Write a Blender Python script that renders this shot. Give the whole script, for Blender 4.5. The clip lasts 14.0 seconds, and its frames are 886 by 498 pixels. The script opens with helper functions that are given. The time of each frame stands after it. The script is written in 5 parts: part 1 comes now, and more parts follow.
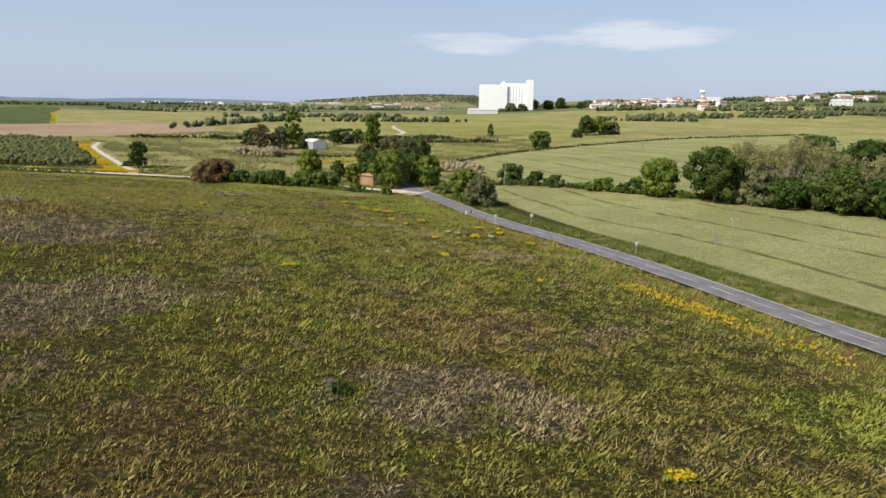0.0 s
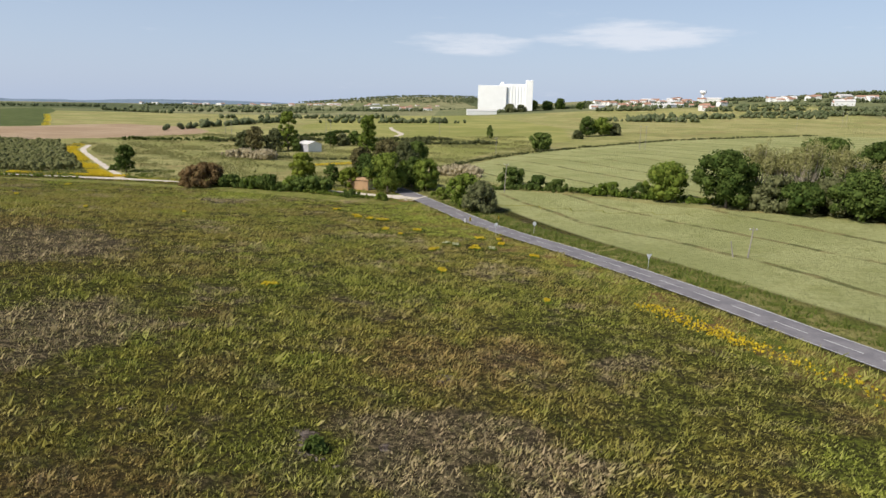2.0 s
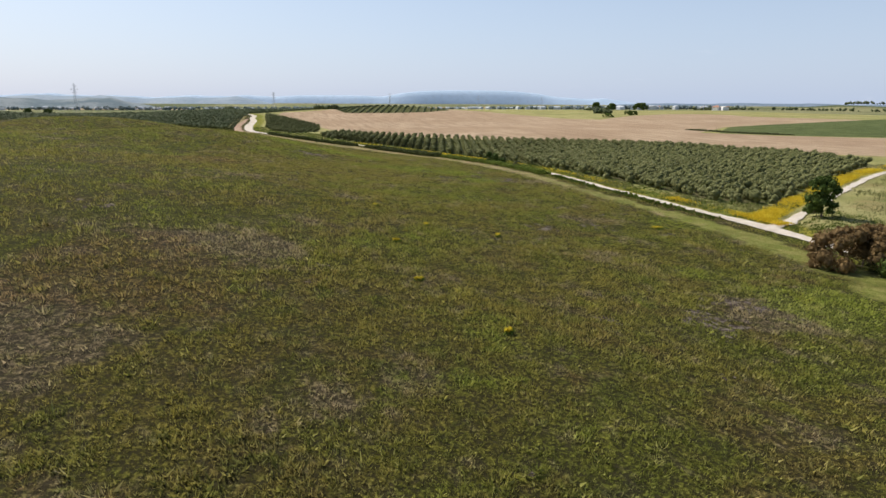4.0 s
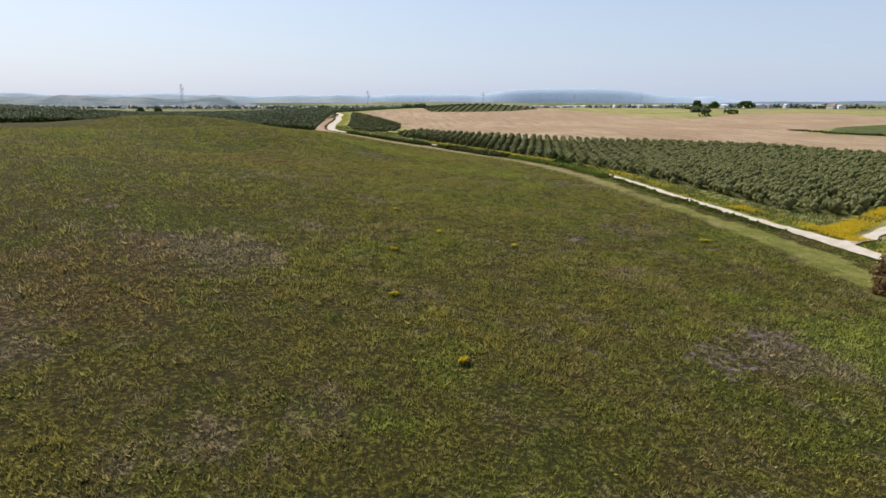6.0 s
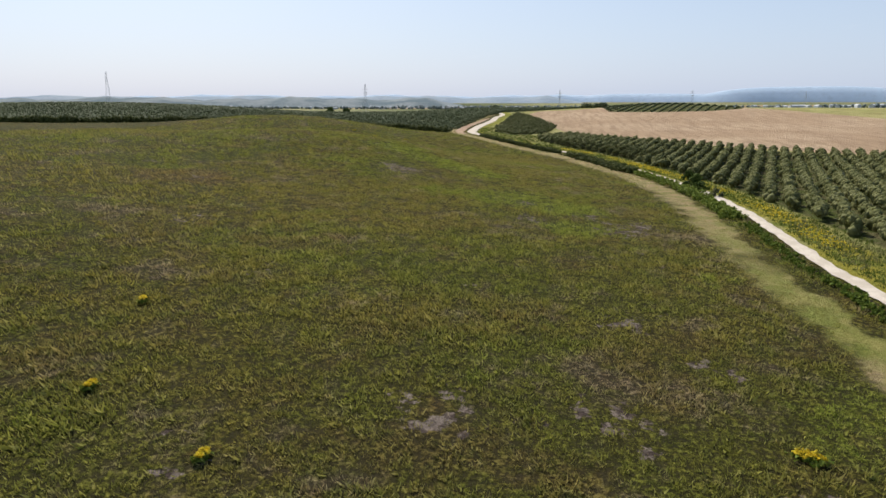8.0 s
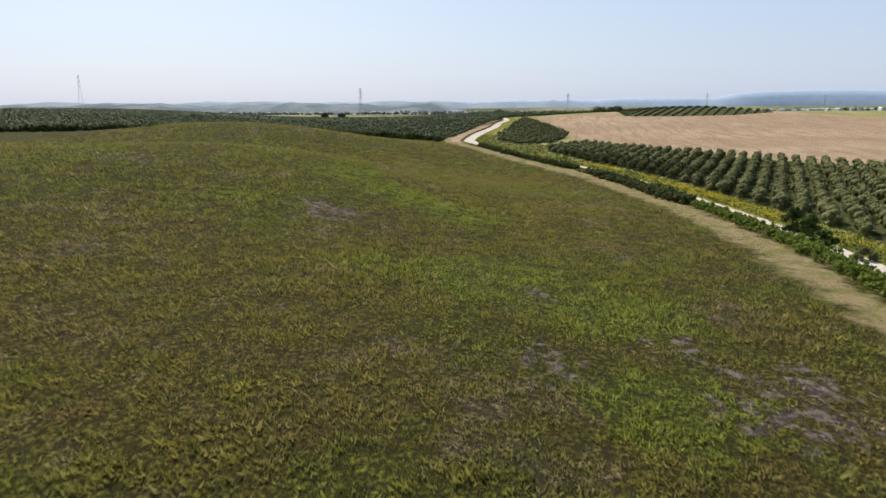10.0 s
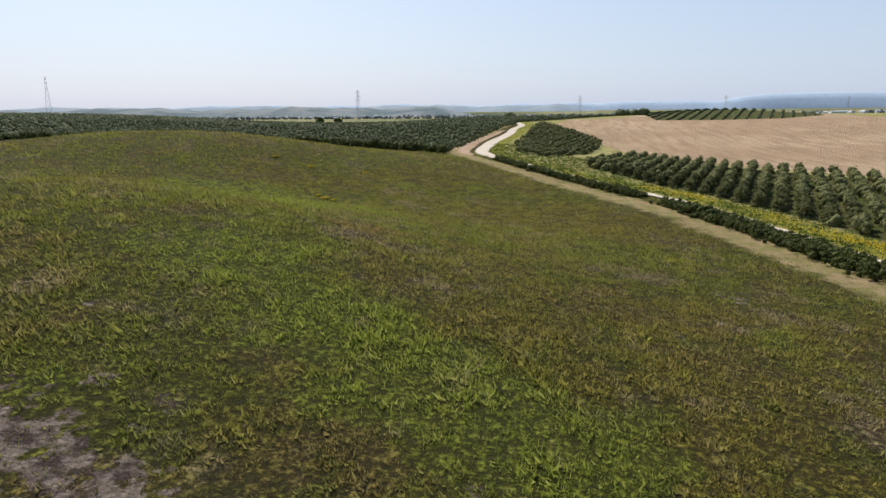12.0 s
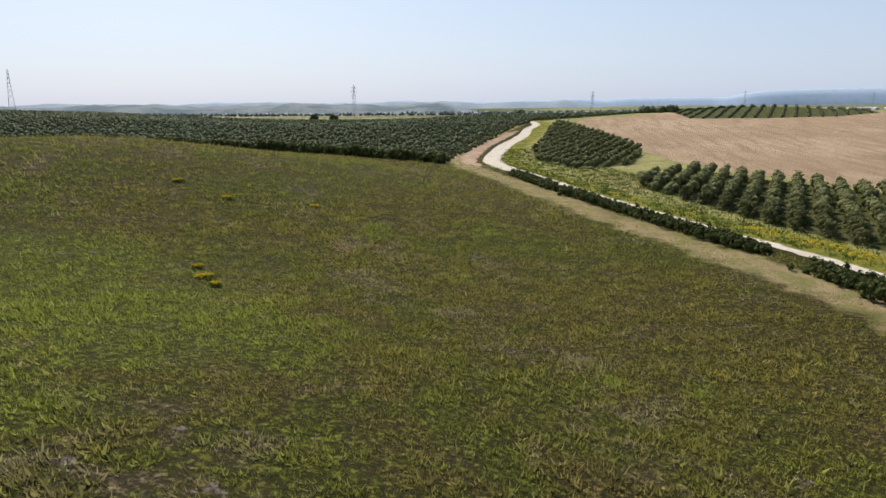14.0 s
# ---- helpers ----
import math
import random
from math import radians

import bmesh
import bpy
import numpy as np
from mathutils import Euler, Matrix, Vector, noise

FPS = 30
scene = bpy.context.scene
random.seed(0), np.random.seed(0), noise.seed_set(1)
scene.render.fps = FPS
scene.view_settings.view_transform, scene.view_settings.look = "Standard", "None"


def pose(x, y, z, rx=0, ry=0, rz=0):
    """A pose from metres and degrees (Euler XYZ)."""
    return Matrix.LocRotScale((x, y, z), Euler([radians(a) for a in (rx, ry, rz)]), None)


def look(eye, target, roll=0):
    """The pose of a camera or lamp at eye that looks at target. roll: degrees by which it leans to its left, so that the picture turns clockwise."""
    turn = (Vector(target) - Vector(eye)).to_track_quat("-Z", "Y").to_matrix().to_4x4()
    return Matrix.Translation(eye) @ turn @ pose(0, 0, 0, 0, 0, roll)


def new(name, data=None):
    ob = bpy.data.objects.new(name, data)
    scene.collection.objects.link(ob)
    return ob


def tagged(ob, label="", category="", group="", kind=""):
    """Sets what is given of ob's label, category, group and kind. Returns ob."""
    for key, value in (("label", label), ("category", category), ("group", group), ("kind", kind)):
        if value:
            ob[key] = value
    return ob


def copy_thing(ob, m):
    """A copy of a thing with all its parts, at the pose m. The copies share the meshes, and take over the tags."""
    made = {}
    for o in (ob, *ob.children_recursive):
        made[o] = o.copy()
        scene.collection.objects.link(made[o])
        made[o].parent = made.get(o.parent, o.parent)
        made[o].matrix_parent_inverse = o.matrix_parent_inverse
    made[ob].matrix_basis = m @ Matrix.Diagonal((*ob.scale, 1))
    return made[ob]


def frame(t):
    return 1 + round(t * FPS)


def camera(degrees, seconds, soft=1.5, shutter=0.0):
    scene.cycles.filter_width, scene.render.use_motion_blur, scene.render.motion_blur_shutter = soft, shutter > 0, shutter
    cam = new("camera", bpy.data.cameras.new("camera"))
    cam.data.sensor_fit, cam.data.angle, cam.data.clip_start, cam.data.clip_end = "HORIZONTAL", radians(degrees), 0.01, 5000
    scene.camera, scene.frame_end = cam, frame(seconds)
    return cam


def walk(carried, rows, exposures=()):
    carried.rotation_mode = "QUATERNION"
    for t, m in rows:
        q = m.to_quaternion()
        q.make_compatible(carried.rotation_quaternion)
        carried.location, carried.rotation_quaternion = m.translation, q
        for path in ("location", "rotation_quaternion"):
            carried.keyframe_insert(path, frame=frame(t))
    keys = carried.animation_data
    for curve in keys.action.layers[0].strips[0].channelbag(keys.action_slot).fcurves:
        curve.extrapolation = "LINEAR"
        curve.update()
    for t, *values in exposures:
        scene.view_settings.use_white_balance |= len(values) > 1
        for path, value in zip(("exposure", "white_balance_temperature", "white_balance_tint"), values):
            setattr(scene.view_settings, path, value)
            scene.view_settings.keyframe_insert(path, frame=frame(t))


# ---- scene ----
S = 0.27  # units of the model for one metre of the landscape
cam = camera(66.2, 14.0, shutter=0.04)
# seconds, eye, yaw, pitch, roll
PATH = [
    (0, (0.033, -0.758, 7.091), 0.23, -11.83, 1.1),
    (0.5, (0.063, -0.248, 7.117), 0.26, -11.83, 1.0),
    (1, (0.067, 0.331, 7.149), 0.23, -11.83, 1.0),
    (1.5, (0.022, 1.033, 7.124), 0.06, -11.74, 1.2),
    (2, (0.097, 1.756, 7.155), 0.15, -11.77, 1.0),
    (2.5, (0.181, 4.907, 7.196), -0.03, -11.71, 1.0),
    (2.7, (0.317, 10.706, 7.336), -0.23, -11.74, 0.8),
    (2.8, (0.246, 13.717, 7.330), 3.50, -11.57, 1.1),
    (2.9, (0.231, 16.646, 7.454), 15.20, -11.95, 0.8),
    (3, (0.752, 19.602, 7.491), 26.66, -12.24, 0.4),
    (3.1, (1.468, 22.375, 7.494), 36.51, -12.24, 0.4),
    (3.2, (2.193, 25.388, 7.480), 45.10, -12.21, 0.3),
    (3.3, (2.470, 28.618, 7.388), 54.27, -12.27, 0.3),
    (3.4, (2.360, 31.939, 7.295), 65.49, -12.18, 0.3),
    (3.5, (2.422, 33.326, 7.437), 69.02, -12.24, 0.3),
    (3.7, (2.451, 33.735, 7.428), 70.74, -12.21, 0.3),
    (5.8, (1.139, 37.989, 7.415), 79.89, -12.24, 0.2),
    (6, (1.123, 38.305, 7.485), 80.67, -12.24, 0.2),
    (6.5, (0.787, 39.271, 7.488), 82.68, -12.27, 0.2),
    (6.6, (-0.657, 41.624, 7.451), 88.02, -12.28, 0.1),
    (6.7, (-2.422, 44.500, 7.405), 94.55, -12.30, -0.0),
    (6.8, (-5.046, 46.804, 7.258), 98.03, -12.27, -0.0),
    (6.9, (-7.897, 48.801, 7.311), 98.06, -12.30, -0.1),
    (7, (-11.015, 50.370, 7.282), 98.06, -12.27, 0.0),
    (7.2, (-16.803, 52.062, 7.223), 98.18, -12.27, -0.0),
    (7.5, (-17.589, 52.238, 7.169), 98.18, -12.21, 0.0),
    (7.7, (-17.828, 52.192, 7.155), 98.18, -12.24, -0.0),
    (9.3, (-20.520, 52.434, 6.930), 98.60, -11.93, -0.2),
    (9.5, (-22.140, 52.488, 6.901), 98.65, -11.90, -0.2),
    (9.6, (-24.165, 52.488, 6.887), 98.68, -11.88, -0.2),
    (9.7, (-27.135, 52.380, 6.873), 98.71, -11.86, -0.3),
    (9.8, (-30.645, 52.218, 6.859), 98.73, -11.84, -0.3),
    (9.9, (-34.452, 51.921, 6.845), 98.76, -11.82, -0.3),
    (10, (-38.298, 51.510, 6.831), 98.78, -11.80, -0.3),
    (10.1, (-42.135, 50.538, 6.804), 98.78, -11.77, -0.3),
    (10.2, (-45.974, 49.584, 6.776), 98.78, -11.73, -0.3),
    (10.3, (-49.906, 49.130, 6.745), 98.89, -11.66, -0.3),
    (10.4, (-53.837, 48.677, 6.714), 99.00, -11.58, -0.4),
    (10.5, (-57.768, 48.224, 6.683), 99.10, -11.51, -0.4),
    (11, (-58.904, 48.086, 6.712), 99.10, -11.51, -0.4),
    (11.5, (-59.682, 47.954, 6.730), 99.10, -11.51, -0.4),
    (12, (-60.457, 47.885, 6.693), 99.13, -11.48, -0.5),
    (12.5, (-61.408, 47.698, 6.673), 99.10, -11.45, -0.5),
    (13, (-62.101, 47.683, 6.687), 99.13, -11.45, -0.5),
    (13.3, (-70.314, 46.459, 6.707), 99.32, -11.83, -0.4),
    (13.5, (-75.780, 45.914, 6.819), 99.44, -11.80, -0.4),
    (14, (-80.285, 45.368, 6.780), 99.55, -11.77, -0.5),
]
walk(cam, [(t, look(eye, (eye[0] - math.sin(radians(yaw)), eye[1] + math.cos(radians(yaw)), eye[2] + math.tan(radians(pitch))), roll)) for t, eye, yaw, pitch, roll in PATH], exposures=((0.0, 0.02), (2.7, 0.04), (3.3, 0.13), (14.0, 0.10)))

# ---- sky and sun ----
SUN_YAW, SUN_HEIGHT = 123, 45
world = bpy.data.worlds.new("sky")
scene.world = world
world.use_nodes = True
wn = world.node_tree
wn.nodes.clear()
sky = wn.nodes.new("ShaderNodeTexSky")
sky.sky_type, sky.sun_disc = "NISHITA", False
sky.sun_elevation, sky.sun_rotation = radians(SUN_HEIGHT), radians(360 - SUN_YAW)
sky.altitude, sky.air_density, sky.dust_density, sky.ozone_density = 60, 1.0, 1.5, 1.6
coord = wn.nodes.new("ShaderNodeTexCoord")
split = wn.nodes.new("ShaderNodeSeparateXYZ")
wn.links.new(coord.outputs["Generated"], split.inputs[0])
rise = wn.nodes.new("ShaderNodeMapRange")
for key, value in (("From Min", 0.0), ("From Max", 0.45), ("To Min", 0.72), ("To Max", 0.0)):
    rise.inputs[key].default_value = value
haze = wn.nodes.new("ShaderNodeMix")
haze.data_type = "RGBA"
haze.inputs[7].default_value = (5.3, 6.35, 8.5, 1)


def sky_math(op, a, b=0.0):
    n = wn.nodes.new("ShaderNodeMath")
    n.operation = op
    for value, socket in zip((a, b), n.inputs):
        if isinstance(value, bpy.types.NodeSocket):
            wn.links.new(value, socket)
        else:
            socket.default_value = value
    return n.outputs[0]


def sky_range(value, low, high, top):
    n = wn.nodes.new("ShaderNodeMapRange")
    n.interpolation_type = "SMOOTHSTEP"
    for key, v in (("From Min", low), ("From Max", high), ("To Min", 0.0), ("To Max", top)):
        n.inputs[key].default_value = v
    wn.links.new(value, n.inputs["Value"])
    return n.outputs["Result"]


ahead = sky_math("MAXIMUM", split.outputs[1], 0.02)
across, above = sky_math("DIVIDE", split.outputs[0], ahead), sky_math("DIVIDE", split.outputs[2], ahead)
place = wn.nodes.new("ShaderNodeMapping")
place.inputs["Scale"].default_value = (2.2, 2.2, 14.0)
wn.links.new(coord.outputs["Generated"], place.inputs["Vector"])
wisp = wn.nodes.new("ShaderNodeTexNoise")
wisp.inputs["Scale"].default_value, wisp.inputs["Detail"].default_value, wisp.inputs["Roughness"].default_value = 4.0, 7, 0.6
wn.links.new(place.outputs["Vector"], wisp.inputs["Vector"])
bank = None
# across, above, half width, half height of each bank
for u0, v0, wide, tall in ((0.02, 0.089, 0.13, 0.020), (0.27, 0.103, 0.19, 0.026)):
    d = sky_math("ADD", sky_math("POWER", sky_math("ABSOLUTE", sky_math("DIVIDE", sky_math("SUBTRACT", across, u0), wide)), 2.0), sky_math("POWER", sky_math("ABSOLUTE", sky_math("DIVIDE", sky_math("SUBTRACT", above, v0), tall)), 2.0))
    one = sky_math("SUBTRACT", 1.0, sky_math("MINIMUM", d, 1.0))
    bank = one if bank is None else sky_math("MAXIMUM", bank, one)
thin = sky_range(sky_math("ADD", sky_math("MULTIPLY", bank, 0.42), wisp.outputs["Fac"]), 0.62, 1.02, 0.62)
cloud = wn.nodes.new("ShaderNodeMix")
cloud.data_type = "RGBA"
cloud.inputs[7].default_value = (8.0, 8.2, 8.8, 1)
sky_light = wn.nodes.new("ShaderNodeBackground")
sky_light.inputs["Strength"].default_value = 0.105
sky_out = wn.nodes.new("ShaderNodeOutputWorld")
wn.links.new(split.outputs[2], rise.inputs["Value"])
wn.links.new(rise.outputs["Result"], haze.inputs[0])
wn.links.new(sky.outputs["Color"], haze.inputs[6])
wn.links.new(thin, cloud.inputs[0])
wn.links.new(haze.outputs[2], cloud.inputs[6])
wn.links.new(cloud.outputs[2], sky_light.inputs["Color"])
wn.links.new(sky_light.outputs["Background"], sky_out.inputs["Surface"])

sun = new("sun", bpy.data.lights.new("sun", "SUN"))
sun.data.energy, sun.data.angle, sun.data.color = 5.0, radians(0.6), (1.0, 0.94, 0.84)
sun.matrix_world = look((-math.sin(radians(SUN_YAW)) * 50, math.cos(radians(SUN_YAW)) * 50, 50 * math.tan(radians(SUN_HEIGHT))), (0, 0, 0))

# ---- lie of the land ----
BASE = 13.45
# east, north, radius, height of each rise or hollow
KNOLLS = np.array((
    33, 175, 40, -1.58,
    -300, 122, 55, 9.99,
    -448, 56, 72, 10.46,
    -356, 126, 91, -4.44,
    -75, 201, 96, -3.69,
    -123, 74, 99, 9.84,
    -567, 71, 109, -3.47,
    -279, 24, 115, 7.6,
    -76, 402, 120, -4.52,
    28, -5, 140, -3.13,
    -458, 343, 141, 9.72,
    -250, -239, 158, 8.72,
    160, 220, 196, 3.36)).reshape(-1, 4)
RISES = np.array((
    -448, 307, 209, -15.71,
    -792, -452, 278, 5.86,
    225, -386, 353, -7.79,
    78, 172, 366, -12.48,
    -1128, 484, 383, 4.14,
    -306, 762, 411, -6.16,
    709, 21, 442, -6.6,
    1171, 1250, 708, 9.47,
    1128, 2674, 1112, 7.73,
    -815, 2633, 1642, 3.11,
    3042, 2247, 1892, 25.79)).reshape(-1, 4)
WEST = np.array((
    -930, 340, 85, 7,   -800, -290, 210, 6,   -690, -120, 80, 2.2,
    -645, -35, 60, -0.7,   -850, -45, 110, -5.5,   -1000, -50, 120, -4.9,
    -1420, -205, 300, -7.6,   -900, 110, 120, 3.1,   -1120, -100, 160, -1.2,
    -1850, -200, 420, -7.9,   -2600, -300, 700, -8.8,   -1500, 230, 260, -4.8,
    -2250, 450, 500, -7.8,   -1150, -520, 240, 2.2,   -1800, -900, 500, -6.4,
    -2700, -1200, 700, -9.4,   -3300, 200, 700, -8.5,   -2700, 950, 500, -7)).reshape(-1, 4)
NORTH = np.array((
    -1577, 2431, 420, -9.7,   -1298, 2590, 420, 1.4,   -967, 2731, 420, 4.6,
    -587, 2837, 330, 7.4,   -314, 2880, 280, 22.2,   -80, 2896, 280, 28,
    155, 2893, 260, 23.4,   387, 2871, 300, 13.5,   247, 1477, 220, 11,
    394, 1444, 220, 15,   530, 1401, 220, 1.5,   661, 1344, 240, 2.1,
    790, 1272, 280, 36.7,   244, 1049, 150, 7.3,   374, 1010, 160, 1.6,
    524, 942, 180, 16.2,   -2099, 1426, 500, -3.2,   -1884, 1712, 450, 5.3,
    -1152, 1320, 220, 5,   -1094, 1371, 90, 8.9,   -1000, 1445, 200, 3,
    -1072, 1992, 300, 6)).reshape(-1, 4)


def height(x, y):
    """The ground's height in metres; x and y are numbers or arrays."""
    x, y = np.asarray(x, float), np.asarray(y, float)
    z = np.full(np.broadcast(x, y).shape, BASE)
    for group in (KNOLLS, RISES, WEST, NORTH):
        for cx, cy, r, a in group:
            z = z + a * np.exp(-((x - cx) ** 2 + (y - cy) ** 2) / r ** 2)
    return z


# ---- lines of the plan, in metres: east, north, half width ----
ROAD = ((139.0, -85.6, 2.8), (74.0, 30.4, 2.8), (50.2, 72.9, 2.8), (37.6, 100.3, 2.8), (23.7, 130.0, 2.8), (12.8, 153.6, 2.8), (0.4, 186.1, 2.8), (-7.1, 204.6, 2.9), (-13.6, 221.6, 2.9), (-23.1, 245.6, 2.8), (-35.1, 279.6, 2.8))
LANE = ((-7, 205, 6.0), (-14, 208, 4.2), (-22, 212, 2.2), (-35, 221, 1.45), (-50, 229, 1.35), (-76, 237, 1.35), (-95, 239.5, 1.35), (-113, 240.5, 2.4), (-131, 239, 1.45), (-151, 237.5, 1.35), (-178, 236.2, 1.35), (-225, 238, 1.35), (-274, 236.5, 1.35), (-330, 230, 1.35), (-375, 221, 1.35), (-404, 212.5, 1.35), (-430, 199, 1.45), (-468, 178.5, 1.8), (-506, 161, 2.4), (-535, 148.5, 3.2), (-560, 143.5, 3.6), (-609, 144, 3.4), (-664, 150, 3.0), (-705, 150.5, 2.6), (-752, 154, 2.6), (-800, 146, 2.6))
TRACK = ((-113, 240.5, 2.2), (-117, 250, 1.6), (-125, 262, 1.25), (-135, 277, 1.25), (-158, 312, 1.25), (-186, 357, 1.25), (-200, 390, 1.25))
CROP = ((24.5, 165), (32, 140), (46, 108), (65, 70), (90, 25), (210, -150), (400, 0), (180, 120), (100, 160), (64, 188), (36, 214), (16, 224), (11, 205))
CROP_FAR = ((0, 281), (18, 236), (44, 223), (78, 203), (120, 188), (300, 160), (480, 420), (265, 508), (154, 460), (53, 380), (26, 340))
PLOUGH = ((-711, 187), (-627, 197), (-560, 210), (-528, 222), (-478, 255), (-412, 308), (-342, 386), (-270, 412), (-216, 443), (-175, 497), (-178, 524), (-212, 575), (-287, 620), (-313, 596), (-325, 560), (-393, 510), (-445, 478), (-505, 550), (-530, 640), (-600, 825), (-712, 757), (-795, 790), (-830, 740), (-747, 616), (-655, 512), (-690, 480), (-790, 468), (-870, 462), (-960, 420), (-1000, 380), (-930, 280), (-830, 190), (-760, 178))
GROVE = ((-138, 264), (-146, 252), (-200, 249), (-274, 247), (-330, 241), (-380, 232), (-416, 220), (-440, 208), (-488, 190), (-508, 193), (-530, 212), (-478, 249), (-415, 298), (-345, 378), (-268, 402), (-218, 392), (-174, 322), (-150, 284))
GROVE_BEND = ((-556, 160), (-528, 174), (-545, 196), (-606, 205), (-700, 187), (-775, 168), (-720, 163), (-650, 161), (-600, 157))
GROVE_WEST = ((-545, 128), (-572, 50), (-560, 0), (-525, -40), (-475, -90), (-425, -175), (-560, -420), (-850, -450), (-930, -300), (-900, -150), (-960, 0), (-960, 245), (-840, 186), (-790, 152), (-700, 142), (-610, 134))
GROVE_FAR = ((-960, 245), (-960, 0), (-900, -150), (-930, -300), (-850, -450), (-1150, -520), (-1380, -150), (-1250, 130), (-1060, 240))
GROVE_NORTH = ((-440, 489), (-393, 516), (-324, 566), (-338, 594), (-482, 838), (-560, 1000), (-740, 1290), (-610, 850), (-537, 650), (-510, 558))
PASTURE = ((-127, 585), (-147, 927), (-110, 1139), (-13, 1198), (57, 909), (84, 747), (103, 604), (82, 458), (47, 410), (37, 413), (21, 365), (2, 319), (-13, 309), (-40, 318), (-59, 334), (-69, 405), (-50, 445), (-65, 519), (-91, 547))
GROVE_KNOLL = ((-822, 262), (-814, 314), (-826, 365), (-872, 412), (-980, 440), (-1000, 330), (-960, 262))


def smooth_line(line, step=3.0):
    """A rounded line through the points of a plan line, as an array of points."""
    p = np.array(line, float)
    q = np.vstack((2 * p[0] - p[1], p, 2 * p[-1] - p[-2]))
    out = []
    for i in range(len(p) - 1):
        a, b, c, d = q[i], q[i + 1], q[i + 2], q[i + 3]
        n = max(2, int(np.linalg.norm(c[:2] - b[:2]) / step))
        t = np.arange(n)[:, None] / n
        out.append(b + t * ((c - a) / 2) + t ** 2 * (a - 2.5 * b + 2 * c - d / 2) + t ** 3 * (1.5 * (b - c) + (d - a) / 2))
    out.append(p[-1:])
    return np.vstack(out)


def side_distance(x, y, line):
    """The distance from a line, positive on its left-hand side."""
    p = smooth_line(line, 8.0)[:, :2]
    best, sign = np.full(x.shape, 1e9), np.ones(x.shape)
    for a, b in zip(p[:-1], p[1:]):
        d = b - a
        t = np.clip(((x - a[0]) * d[0] + (y - a[1]) * d[1]) / (d @ d), 0, 1)
        r = np.hypot(x - a[0] - t * d[0], y - a[1] - t * d[1])
        nearer = r < best
        best = np.where(nearer, r, best)
        sign = np.where(nearer, np.sign(d[0] * (y - a[1]) - d[1] * (x - a[0])), sign)
    return best * np.where(sign == 0, 1, sign)


def inside_distance(x, y, ring):
    """The distance from the edge of a closed outline, positive inside."""
    p = np.array(ring, float)
    best, inside = np.full(x.shape, 1e9), np.zeros(x.shape, bool)
    for a, b in zip(p, np.roll(p, -1, 0)):
        d = b - a
        t = np.clip(((x - a[0]) * d[0] + (y - a[1]) * d[1]) / (d @ d), 0, 1)
        best = np.minimum(best, np.hypot(x - a[0] - t * d[0], y - a[1] - t * d[1]))
        if d[1]:
            inside ^= ((a[1] > y) != (b[1] > y)) & (x < d[0] * (y - a[1]) / d[1] + a[0])
    return np.where(inside, best, -best)


